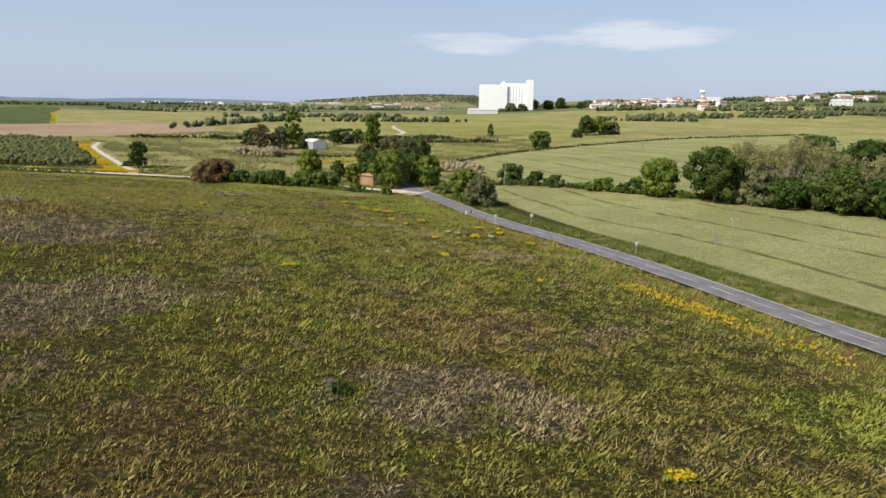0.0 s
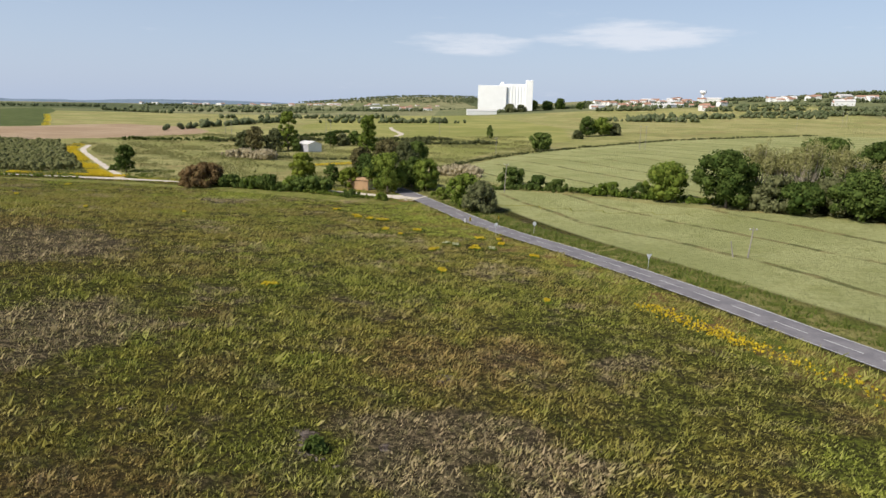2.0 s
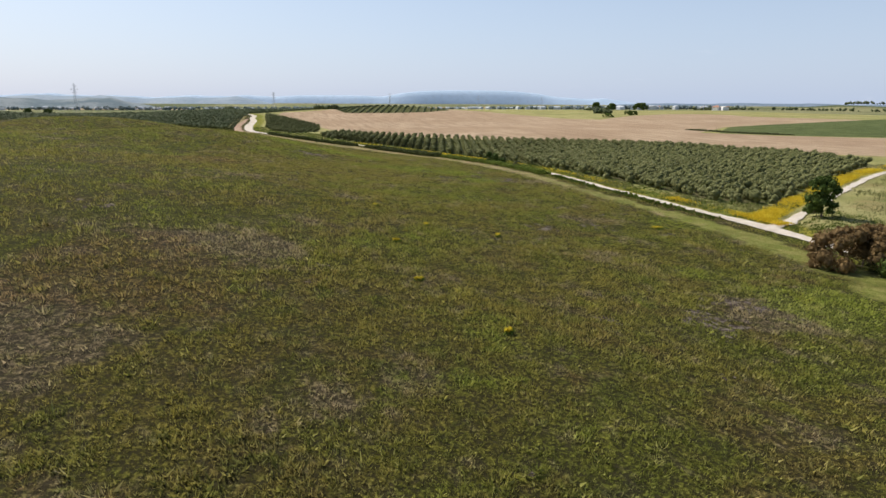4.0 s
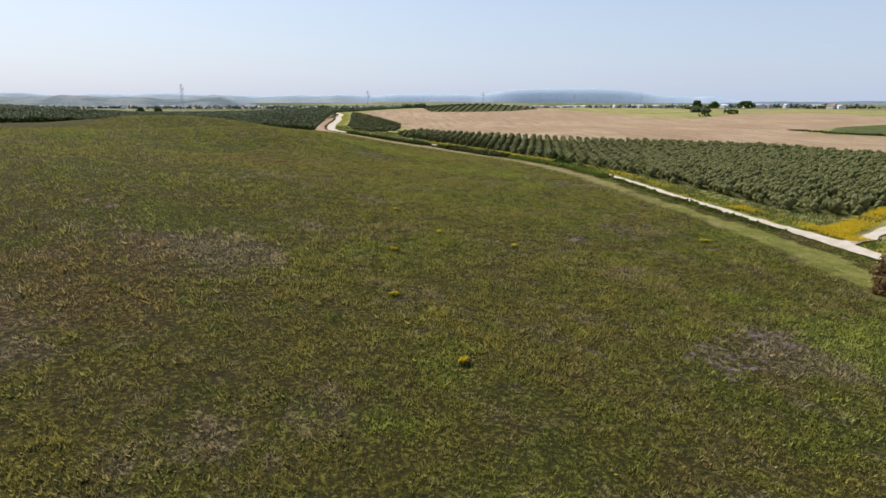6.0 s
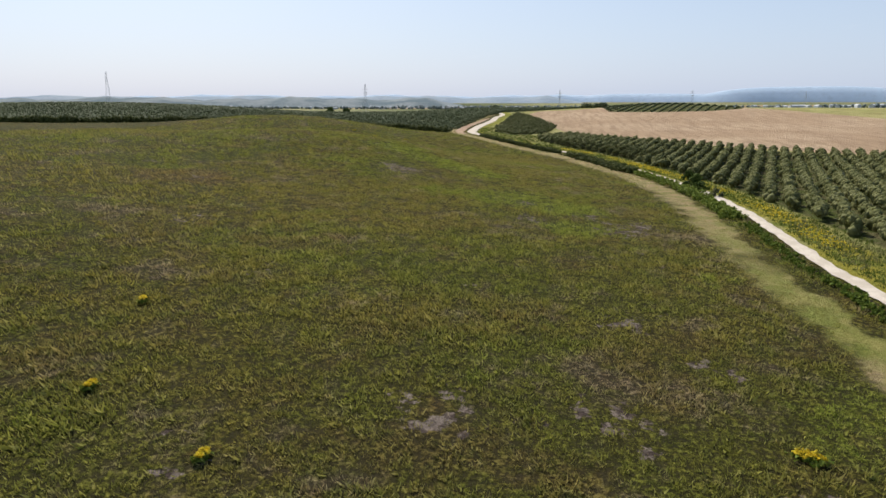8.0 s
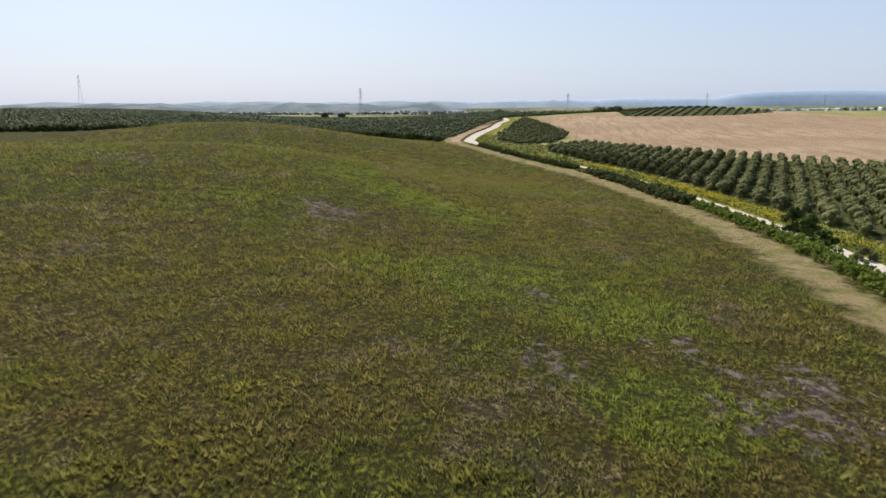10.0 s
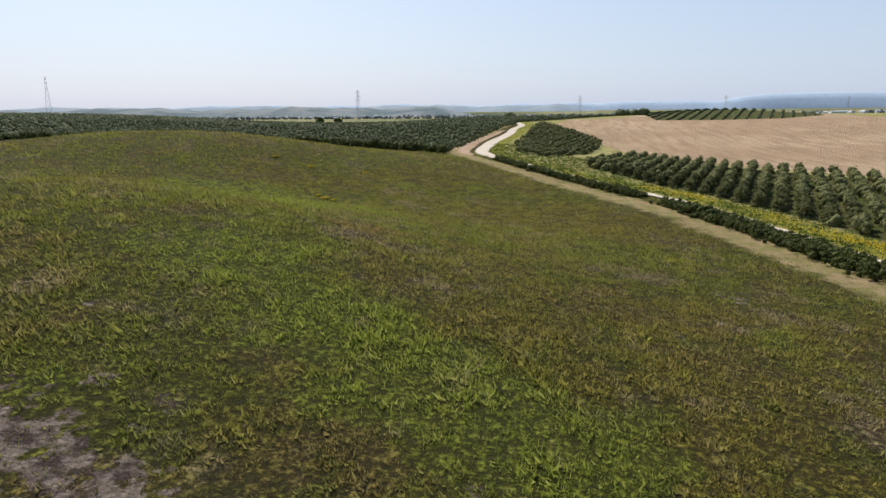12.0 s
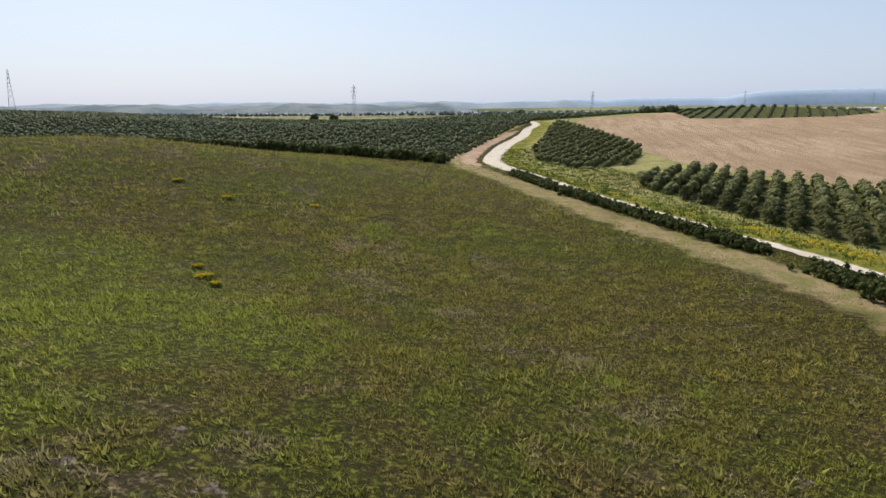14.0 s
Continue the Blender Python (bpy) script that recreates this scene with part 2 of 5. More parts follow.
# ---- materials ----
class Graph:
    """A node material in short form; places are in metres of the landscape."""

    def __init__(self, name, roughness=0.9):
        self.material = bpy.data.materials.new(name)
        self.material.use_nodes = True
        self.tree = self.material.node_tree
        self.shader = self.tree.nodes["Principled BSDF"]
        self.shader.inputs["Roughness"].default_value = roughness
        self.shader.inputs["Specular IOR Level"].default_value = 0.04
        place = self.tree.nodes.new("ShaderNodeNewGeometry").outputs["Position"]
        self.position = self.vector("SCALE", place, scale=1 / S)

    def vector(self, op, a, b=None, scale=None):
        n = self.tree.nodes.new("ShaderNodeVectorMath")
        n.operation = op
        self.tree.links.new(a, n.inputs[0])
        if b is not None:
            n.inputs[1].default_value = b
        if scale is not None:
            n.inputs["Scale"].default_value = scale
        return n.outputs[0]

    def put(self, value, socket):
        if isinstance(value, bpy.types.NodeSocket):
            self.tree.links.new(value, socket)
        else:
            socket.default_value = (*value, 1) if isinstance(value, tuple) and len(value) == 3 and socket.type == "RGBA" else value

    def noise(self, size, detail=3, rough=0.55, stretch=(1, 1, 1), shift=0.0, at=None):
        n = self.tree.nodes.new("ShaderNodeTexNoise")
        n.inputs["Scale"].default_value, n.inputs["Detail"].default_value, n.inputs["Roughness"].default_value = 1 / size, detail, rough
        where = self.vector("MULTIPLY_ADD", at or self.position, stretch)
        where.node.inputs[2].default_value = (shift, shift * 0.7, 0)
        self.tree.links.new(where, n.inputs["Vector"])
        return n.outputs["Fac"]

    def patches(self, size, shift=0.0):
        n = self.tree.nodes.new("ShaderNodeTexVoronoi")
        n.inputs["Scale"].default_value = 1 / size
        where = self.vector("MULTIPLY_ADD", self.position, (1, 0.7, 0))
        where.node.inputs[2].default_value = (shift, shift, 0)
        self.tree.links.new(where, n.inputs["Vector"])
        return n.outputs["Color"]

    def math(self, op, a, b=0.0):
        n = self.tree.nodes.new("ShaderNodeMath")
        n.operation = op
        self.put(a, n.inputs[0])
        self.put(b, n.inputs[1])
        return n.outputs[0]

    def step(self, value, low, high):
        n = self.tree.nodes.new("ShaderNodeMapRange")
        n.interpolation_type = "SMOOTHSTEP"
        self.put(value, n.inputs["Value"])
        n.inputs["From Min"].default_value, n.inputs["From Max"].default_value = (low, high) if low < high else (high, low)
        if low > high:
            n.inputs["To Min"].default_value, n.inputs["To Max"].default_value = 1, 0
        return n.outputs["Result"]

    def mix(self, factor, a, b, mode="MIX"):
        n = self.tree.nodes.new("ShaderNodeMix")
        n.data_type, n.blend_type = "RGBA", mode
        self.put(factor, n.inputs[0])
        self.put(a, n.inputs[6])
        self.put(b, n.inputs[7])
        return n.outputs[2]

    def attribute(self, name):
        n = self.tree.nodes.new("ShaderNodeAttribute")
        n.attribute_name = name
        return n.outputs["Fac"]

    def random(self):
        return self.tree.nodes.new("ShaderNodeObjectInfo").outputs["Random"]

    def island(self):
        return self.tree.nodes.new("ShaderNodeNewGeometry").outputs["Random Per Island"]

    def finish(self, colour, bump=None, depth=0.1, leaf=0.0, lift=0.0):
        self.put(colour, self.shader.inputs["Base Color"])
        upward = None
        if lift:
            # thin blades pass the light on as a soft upright mass
            upward = self.vector("NORMALIZE", self.vector("ADD", self.tree.nodes.new("ShaderNodeNewGeometry").outputs["Normal"], (0.0, 0.0, lift)))
            self.tree.links.new(upward, self.shader.inputs["Normal"])
        if bump is not None:
            n = self.tree.nodes.new("ShaderNodeBump")
            n.inputs["Strength"].default_value, n.inputs["Distance"].default_value = 0.8, depth * S
            self.put(bump, n.inputs["Height"])
            self.tree.links.new(n.outputs["Normal"], self.shader.inputs["Normal"])
        if leaf:
            glow = self.tree.nodes.new("ShaderNodeBsdfTranslucent")
            self.put(colour, glow.inputs["Color"])
            if upward:
                self.tree.links.new(upward, glow.inputs["Normal"])
            both = self.tree.nodes.new("ShaderNodeMixShader")
            both.inputs[0].default_value = leaf
            self.tree.links.new(self.shader.outputs[0], both.inputs[1])
            self.tree.links.new(glow.outputs[0], both.inputs[2])
            self.tree.links.new(both.outputs[0], self.tree.nodes["Material Output"].inputs["Surface"])
        return self.material


def meadow_colour(g):
    """The weeds of the fallow field: green, olive, rust and grey-violet patches."""
    fine, edge = g.noise(1.3, 3, 0.65), g.math("MULTIPLY", g.math("SUBTRACT", g.noise(5, 4, 0.65, shift=91), 0.5), 1.5)
    streak = g.noise(2.2, 4, 0.65, stretch=(0.5, 1.0, 1), shift=17)
    colour = g.mix(g.step(g.noise(44, 3, 0.6), 0.40, 0.60), (0.128, 0.142, 0.028), (0.155, 0.136, 0.036))
    colour = g.mix(g.step(g.noise(12, 4, 0.65, shift=31), 0.48, 0.64), colour, (0.148, 0.122, 0.046))
    colour = g.mix(g.math("MULTIPLY", g.step(g.noise(6, 4, 0.7, shift=410), 0.50, 0.64), 0.6), colour, (0.090, 0.110, 0.024))

    def spots(name, noise, low, high, strength, tone):
        mark = g.step(g.math("ADD", g.attribute(name), edge), 0.30, 0.62)
        return g.mix(g.math("MULTIPLY", g.math("MAXIMUM", mark, g.step(noise, low, high)), strength), colour, tone)
    colour = spots("violet", g.noise(13, 6, 0.75, shift=77), 0.53, 0.66, 0.80, (0.215, 0.170, 0.140))
    colour = spots("lush", g.noise(17, 5, 0.7, shift=140), 0.57, 0.68, 0.85, (0.160, 0.196, 0.034))
    colour = spots("rust", g.noise(11, 4, 0.7, shift=260), 0.62, 0.72, 0.6, (0.175, 0.115, 0.060))
    colour = g.mix(g.math("MULTIPLY", g.step(g.noise(8, 4, 0.7, shift=310), 0.58, 0.70), 0.6), colour, (0.205, 0.200, 0.040))
    colour = g.mix(g.math("MULTIPLY", g.step(streak, 0.54, 0.72), 0.6), colour, (0.225, 0.195, 0.130))
    return g.mix(g.math("MULTIPLY", g.step(fine, 0.45, 0.70), 0.6), colour, (0.072, 0.084, 0.020))


def make_ground():
    g = Graph("farmland", 0.95)
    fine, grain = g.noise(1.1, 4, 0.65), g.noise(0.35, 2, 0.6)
    # dark soil and the shade between tufts, both put into the colour
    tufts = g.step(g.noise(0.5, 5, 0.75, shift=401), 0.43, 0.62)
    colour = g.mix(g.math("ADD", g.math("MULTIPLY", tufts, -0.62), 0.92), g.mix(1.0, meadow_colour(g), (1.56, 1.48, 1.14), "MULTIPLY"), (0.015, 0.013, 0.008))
    edge = g.math("SUBTRACT", g.noise(2.2, 4, 0.7, shift=66), 0.5)
    bare = g.step(g.math("ADD", g.math("MAXIMUM", g.attribute("soil"), g.step(g.noise(13, 5, 0.7, shift=210), 0.58, 0.70)), g.math("MULTIPLY", edge, 3.2)), 0.75, 0.95)
    colour = g.mix(bare, colour, g.mix(g.step(fine, 0.4, 0.6), (0.22, 0.18, 0.15), (0.070, 0.052, 0.044)))
    # grassland north of the lane
    lane, road, track = g.attribute("lane_side"), g.attribute("road_side"), g.attribute("track_side")
    grass = g.mix(g.step(g.noise(45, 4, 0.6, shift=9), 0.40, 0.62), (0.285, 0.280, 0.100), (0.385, 0.350, 0.150))
    grass = g.mix(g.math("MULTIPLY", g.step(g.noise(24, 5, 0.7, shift=121), 0.50, 0.64), 0.7), grass, (0.30, 0.235, 0.105))
    grass = g.mix(g.math("MULTIPLY", g.step(g.noise(16, 5, 0.75, shift=171), 0.54, 0.66), 0.5), grass, (0.125, 0.138, 0.05))
    grass = g.mix(g.math("MULTIPLY", g.step(g.noise(7, 3), 0.45, 0.7), 0.5), grass, (0.20, 0.21, 0.075))
    north = g.step(g.math("ADD", lane, g.math("MULTIPLY", fine, 2.0)), 0.5, -1.0)
    colour = g.mix(north, colour, grass)
    # smooth green pastures round the far building
    ley = g.mix(g.step(g.noise(60, 4, 0.6, shift=77), 0.40, 0.60), (0.255, 0.262, 0.078), (0.345, 0.325, 0.115))
    ley = g.mix(g.math("MULTIPLY", g.step(g.noise(9, 5, 0.7, shift=12, stretch=(0.3, 1, 1)), 0.50, 0.66), 0.5), ley, (0.185, 0.190, 0.055))
    colour = g.mix(g.step(g.math("ADD", g.attribute("pasture"), g.math("MULTIPLY", fine, 3.0)), 0.0, 4.0), colour, ley)
    # far patchwork of fields
    cell = g.patches(330)
    split = g.tree.nodes.new("ShaderNodeSeparateColor")
    g.tree.links.new(cell, split.inputs[0])
    field = g.mix(g.step(split.outputs[0], 0.35, 0.5), (0.170, 0.182, 0.085), (0.245, 0.235, 0.122))
    field = g.mix(g.step(split.outputs[1], 0.70, 0.72), field, (0.10, 0.115, 0.055))
    field = g.mix(g.step(split.outputs[2], 0.93, 0.95), field, (0.32, 0.24, 0.15))
    field = g.mix(g.math("MULTIPLY", g.step(g.noise(60, 6, 0.75), 0.5, 0.62), 0.75), field, (0.085, 0.10, 0.042))
    colour = g.mix(g.step(g.attribute("beyond"), 0.0, 1.0), colour, field)
    # growing crops east of the road, with tramlines of weeds
    crop = g.mix(g.step(g.noise(30, 4, 0.6, shift=55), 0.38, 0.62), (0.315, 0.325, 0.135), (0.385, 0.385, 0.172))
    crop = g.mix(g.math("MULTIPLY", g.step(g.noise(10, 5, 0.75, shift=88), 0.50, 0.68), 0.6), crop, (0.260, 0.275, 0.095))
    crop = g.mix(g.math("MULTIPLY", g.step(fine, 0.4, 0.7), 0.35), crop, (0.15, 0.165, 0.05))
    wave = g.math("SINE", g.math("MULTIPLY", g.math("ADD", g.attribute("drill"), g.math("ADD", g.math("MULTIPLY", g.noise(26, 2), 6.0), 27.6)), 0.34))
    wheel = g.math("MULTIPLY", g.step(g.math("ADD", wave, g.math("MULTIPLY", g.noise(1.5, 3), 0.10)), 0.985, 1.035), g.step(g.noise(9, 4, 0.7, shift=5), 0.36, 0.50))
    crop = g.mix(g.math("MULTIPLY", wheel, 0.75), crop, g.mix(g.step(g.noise(5, 3, shift=51), 0.4, 0.6), (0.085, 0.092, 0.03), (0.22, 0.17, 0.07)))
    colour = g.mix(g.step(g.math("ADD", g.attribute("crop"), g.math("MULTIPLY", fine, 1.5)), 0.0, 1.6), colour, crop)
    # ploughed land
    soil = g.mix(g.step(g.noise(70, 4, 0.6, shift=18), 0.40, 0.62), (0.40, 0.285, 0.185), (0.47, 0.35, 0.235))
    furrow = g.noise(4.5, 4, 0.7, stretch=(0.10, 1.0, 1))
    soil = g.mix(g.math("MULTIPLY", g.step(furrow, 0.44, 0.62), 0.75), soil, (0.31, 0.215, 0.14))
    colour = g.mix(g.step(g.math("ADD", g.attribute("plough"), g.math("MULTIPLY", fine, 2.0)), 0.0, 2.0), colour, soil)
    # dark green crop on the slope above the ploughed land
    green = g.mix(g.step(g.noise(14, 5, 0.7, shift=90), 0.42, 0.62), (0.088, 0.112, 0.040), (0.125, 0.145, 0.055))
    colour = g.mix(g.step(g.attribute("plot"), 0.0, 3.0), colour, green)
    # olive groves: rough grass and earth
    floor = g.mix(g.step(g.noise(4, 4, 0.6), 0.42, 0.6), (0.070, 0.088, 0.024), (0.115, 0.105, 0.050))
    colour = g.mix(g.step(g.attribute("grove"), 0.0, 2.0), colour, floor)
    # verges: mown dry strip, yellow flowers, rough grass
    ragged = g.math("ADD", lane, g.math("MULTIPLY", g.math("SUBTRACT", g.noise(6, 5, 0.7), 0.5), 11.0))
    dry = g.math("MULTIPLY", g.step(ragged, 7.0, 9.0), g.step(g.math("ADD", g.attribute("margin"), g.math("MULTIPLY", g.math("SUBTRACT", g.noise(5, 5, 0.75, shift=8), 0.5), 14.0)), -1.0, 3.0))
    straw = g.mix(g.step(g.noise(3.5, 5, 0.75), 0.40, 0.60), (0.36, 0.27, 0.15), (0.23, 0.215, 0.080))
    turf = g.mix(g.step(g.noise(4, 5, 0.75, shift=38), 0.40, 0.62), (0.175, 0.195, 0.044), (0.270, 0.250, 0.080))
    straw = g.mix(g.math("MULTIPLY", g.attribute("grassy"), g.step(g.noise(24, 4, 0.6, shift=19), 0.30, 0.44)), straw, turf)
    colour = g.mix(g.math("MULTIPLY", dry, g.step(g.noise(30, 3, shift=64), 0.26, 0.42)), colour, straw)
    verge = g.math("MULTIPLY", g.step(ragged, -1.0, -2.5), g.step(ragged, -12.0, -8.0))
    colour = g.mix(g.math("MULTIPLY", verge, g.math("SUBTRACT", 1.0, g.step(g.attribute("beyond"), 0, 1))), colour, g.mix(g.step(g.noise(5, 4, 0.6, shift=3), 0.42, 0.6), (0.155, 0.175, 0.034), (0.275, 0.245, 0.04)))
    by_track = g.math("MULTIPLY", g.math("MULTIPLY", g.step(lane, -2.0, -5.0), g.step(track, 2.0, 3.5)), g.math("MULTIPLY", g.step(track, 9.5, 7.5), g.step(g.attribute("grove"), -18.0, -13.0)))
    colour = g.mix(g.math("MULTIPLY", by_track, g.step(g.noise(5, 4, 0.7, shift=233), 0.36, 0.52)), colour, (0.46, 0.36, 0.035))
    side = g.math("MULTIPLY", g.step(road, -2.0, -3.0), g.step(road, -13.0, -8.5))
    colour = g.mix(side, colour, g.mix(g.step(g.noise(4, 4, 0.6, shift=13), 0.40, 0.6), (0.130, 0.145, 0.034), (0.245, 0.220, 0.080)))
    near_road = g.math("MULTIPLY", g.step(road, 3.0, 5.0), g.step(g.math("ADD", road, g.math("MULTIPLY", g.noise(9, 4), 16.0)), 26.0, 14.0))
    colour = g.mix(g.math("MULTIPLY", near_road, 0.8), colour, g.mix(g.step(g.noise(6, 4, 0.6, shift=43), 0.42, 0.58), (0.12, 0.15, 0.025), (0.235, 0.145, 0.06)))
    bump = g.math("ADD", g.math("ADD", g.math("MULTIPLY", fine, 0.8), g.math("MULTIPLY", grain, 0.4)), g.math("MULTIPLY", tufts, 0.5))
    return g.finish(colour, bump, 0.45)


def make_plain(name, a, b, size, rough=0.85, metal=0.0, depth=0.0, c=None):
    """Two tones in patches of the given size, a third in the grain."""
    g = Graph(name, rough)
    g.shader.inputs["Metallic"].default_value = metal
    colour = g.mix(g.step(g.noise(size, 4, 0.6), 0.38, 0.62), a, b)
    grain = g.noise(size * 0.12, 3, 0.6)
    colour = g.mix(g.math("MULTIPLY", g.step(grain, 0.45, 0.75), 0.45), colour, c or tuple(v * 0.7 for v in a))
    return g.finish(colour, grain if depth else None, depth)


def make_leaves(name, a, b, leaf=0.25):
    """Foliage: two greens, mixed leaf by leaf and tree by tree."""
    g = Graph(name, 0.6)
    tone = g.math("ADD", g.math("MULTIPLY", g.island(), 0.6), g.math("MULTIPLY", g.random(), 0.4))
    colour = g.mix(g.step(tone, 0.1, 0.9), a, b)
    return g.finish(colour, leaf=leaf)


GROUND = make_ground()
g = Graph("meadow weeds", 0.8)
tone = g.mix(g.math("MULTIPLY", g.math("POWER", g.island(), 2.0), 0.45), meadow_colour(g), (0.215, 0.205, 0.095))
tone = g.mix(g.math("MULTIPLY", g.step(g.island(), 0.40, 0.05), 0.75), g.mix(1.0, tone, (2.36, 2.24, 1.86), "MULTIPLY"), (0.040, 0.050, 0.016))
WEEDS = g.finish(tone, leaf=0.35, lift=0.2)
VERGE = make_leaves("rank verge weeds", (0.100, 0.135, 0.028), (0.190, 0.208, 0.046), 0.3)
ASPHALT = make_plain("worn asphalt", (0.165, 0.155, 0.165), (0.215, 0.203, 0.21), 3.0, 0.85, depth=0.02)
GRAVEL = make_plain("white limestone gravel", (0.50, 0.44, 0.36), (0.60, 0.54, 0.46), 2.5, 0.95, depth=0.05, c=(0.38, 0.32, 0.25))
EARTH = make_plain("reddish cut earth", (0.30, 0.20, 0.135), (0.42, 0.31, 0.22), 4.0, 0.95, depth=0.1)
LINE = make_plain("road paint", (0.62, 0.62, 0.60), (0.50, 0.50, 0.48), 1.2, 0.7)
WHITEWASH = make_plain("whitewashed wall", (0.78, 0.78, 0.76), (0.72, 0.72, 0.70), 6.0, 0.85)
CONCRETE = make_plain("white painted concrete", (0.93, 0.93, 0.92), (0.90, 0.90, 0.89), 14.0, 0.8, c=(0.88, 0.88, 0.87))
# shade of the barn's front wall, held as a colour
SHADED_WALL = make_plain("whitewash with painted grey-violet shade", (0.34, 0.33, 0.37), (0.42, 0.41, 0.44), 3.0, 0.9)
TILES = make_plain("clay roof tiles", (0.40, 0.23, 0.16), (0.34, 0.20, 0.15), 4.0, 0.85)
SHEET = make_plain("pale sheet roof", (0.66, 0.64, 0.62), (0.56, 0.54, 0.52), 3.0, 0.6)
DARK = make_plain("dark opening", (0.03, 0.03, 0.035), (0.045, 0.045, 0.05), 1.0, 0.5)
BARK = make_plain("bark", (0.13, 0.10, 0.075), (0.19, 0.16, 0.125), 0.8, 0.95)
PALE_BARK = make_plain("pale bare bark", (0.36, 0.31, 0.24), (0.44, 0.39, 0.31), 0.8, 0.95)
TAN = make_plain("tan earth render", (0.42, 0.27, 0.155), (0.35, 0.225, 0.13), 2.0, 0.95)
TIMBER = make_plain("weathered pole timber", (0.24, 0.22, 0.19), (0.31, 0.285, 0.25), 1.5, 0.9)
STEEL = make_plain("galvanised steel", (0.56, 0.57, 0.59), (0.48, 0.49, 0.51), 3.0, 0.6, 0.2)
SIGN_WHITE = make_plain("white sign face", (0.82, 0.82, 0.82), (0.78, 0.78, 0.78), 0.5, 0.4)
SIGN_BLACK = make_plain("black sign face", (0.02, 0.02, 0.02), (0.03, 0.03, 0.03), 0.5, 0.5)
SIGN_YELLOW = make_plain("yellow sign face", (0.75, 0.55, 0.03), (0.7, 0.5, 0.03), 0.5, 0.5)
# distance haze is mixed into the base colours of the hazy materials
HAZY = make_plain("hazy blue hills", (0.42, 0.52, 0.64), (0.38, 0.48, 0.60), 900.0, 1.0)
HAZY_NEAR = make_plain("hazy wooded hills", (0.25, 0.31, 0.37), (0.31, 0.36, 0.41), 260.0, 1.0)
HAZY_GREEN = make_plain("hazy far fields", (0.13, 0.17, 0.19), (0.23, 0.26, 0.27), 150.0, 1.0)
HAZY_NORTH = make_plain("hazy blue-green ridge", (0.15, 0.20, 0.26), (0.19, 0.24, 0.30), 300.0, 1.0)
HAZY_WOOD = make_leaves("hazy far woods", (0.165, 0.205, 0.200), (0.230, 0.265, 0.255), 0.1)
FAR_OAK = make_leaves("far dark woods", (0.078, 0.098, 0.044), (0.135, 0.152, 0.078), 0.1)
HAZY_WALL = make_plain("hazy far walls", (0.62, 0.64, 0.66), (0.54, 0.55, 0.57), 60.0)
OLIVE = make_leaves("olive leaves", (0.128, 0.138, 0.050), (0.205, 0.206, 0.088), 0.25)
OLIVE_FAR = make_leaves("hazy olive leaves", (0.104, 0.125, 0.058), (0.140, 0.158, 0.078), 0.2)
OAK = make_leaves("dark green leaves", (0.046, 0.076, 0.017), (0.130, 0.172, 0.042))
FRESH = make_leaves("fresh green leaves", (0.088, 0.135, 0.021), (0.200, 0.245, 0.045))
LIME = make_leaves("yellow-green leaves", (0.130, 0.170, 0.022), (0.235, 0.265, 0.042))
GREY = make_leaves("grey-green leaves", (0.082, 0.096, 0.038), (0.170, 0.176, 0.082))
SCRUB = make_leaves("rough pasture tufts", (0.165, 0.175, 0.060), (0.290, 0.275, 0.115), 0.25)
RUST = make_leaves("rust-brown leaves", (0.120, 0.078, 0.034), (0.225, 0.150, 0.068))
DULL = make_leaves("olive-brown leaves", (0.105, 0.095, 0.038), (0.190, 0.165, 0.075))
BARE = make_leaves("thin tan twigs", (0.225, 0.225, 0.080), (0.335, 0.320, 0.140))
REED = make_leaves("tan reeds", (0.33, 0.28, 0.17), (0.44, 0.38, 0.25))
BRAMBLE = make_leaves("bramble leaves", (0.056, 0.070, 0.021), (0.135, 0.150, 0.050))
YELLOW = make_leaves("yellow flower heads", (0.60, 0.43, 0.02), (0.74, 0.60, 0.06), 0.3)
CREAM = make_leaves("cream flower heads", (0.62, 0.62, 0.36), (0.70, 0.70, 0.48), 0.3)


# ---- mesh helpers ----
def mesh_of(name, verts, faces, material, smooth=False):
    """A mesh of triangles or quads (one kind) from arrays in metres."""
    verts, faces = np.asarray(verts, float) * S, np.asarray(faces, np.int32)
    me = bpy.data.meshes.new(name)
    me.vertices.add(len(verts))
    me.vertices.foreach_set("co", verts.ravel())
    me.loops.add(faces.size)
    me.loops.foreach_set("vertex_index", faces.ravel())
    me.polygons.add(len(faces))
    me.polygons.foreach_set("loop_start", np.arange(len(faces), dtype=np.int32) * faces.shape[1])
    me.update(calc_edges=True)
    me.validate()
    me.materials.append(material)
    if smooth:
        me.polygons.foreach_set("use_smooth", np.ones(len(faces), bool))
    return me


def stand(name, x, y, label, category, group="", turn=0.0, sink=0.0):
    """An Empty on the ground that carries the parts of a thing."""
    ob = new(name)
    ob.matrix_basis = pose(x * S, y * S, (float(height(x, y)) - sink) * S, 0, 0, turn)
    return tagged(ob, label, category, group, "thing")


def part(name, bm, material, parent, label=""):
    """One mesh object, from a bmesh in metres or a ready mesh, under a thing or part."""
    if isinstance(bm, bmesh.types.BMesh):
        me = bpy.data.meshes.new(name)
        bm.transform(Matrix.Scale(S, 4))
        bm.to_mesh(me)
        bm.free()
        me.materials.append(material)
    else:
        me = bm
    ob = new(name, me)
    ob.parent = parent
    return tagged(ob, label)


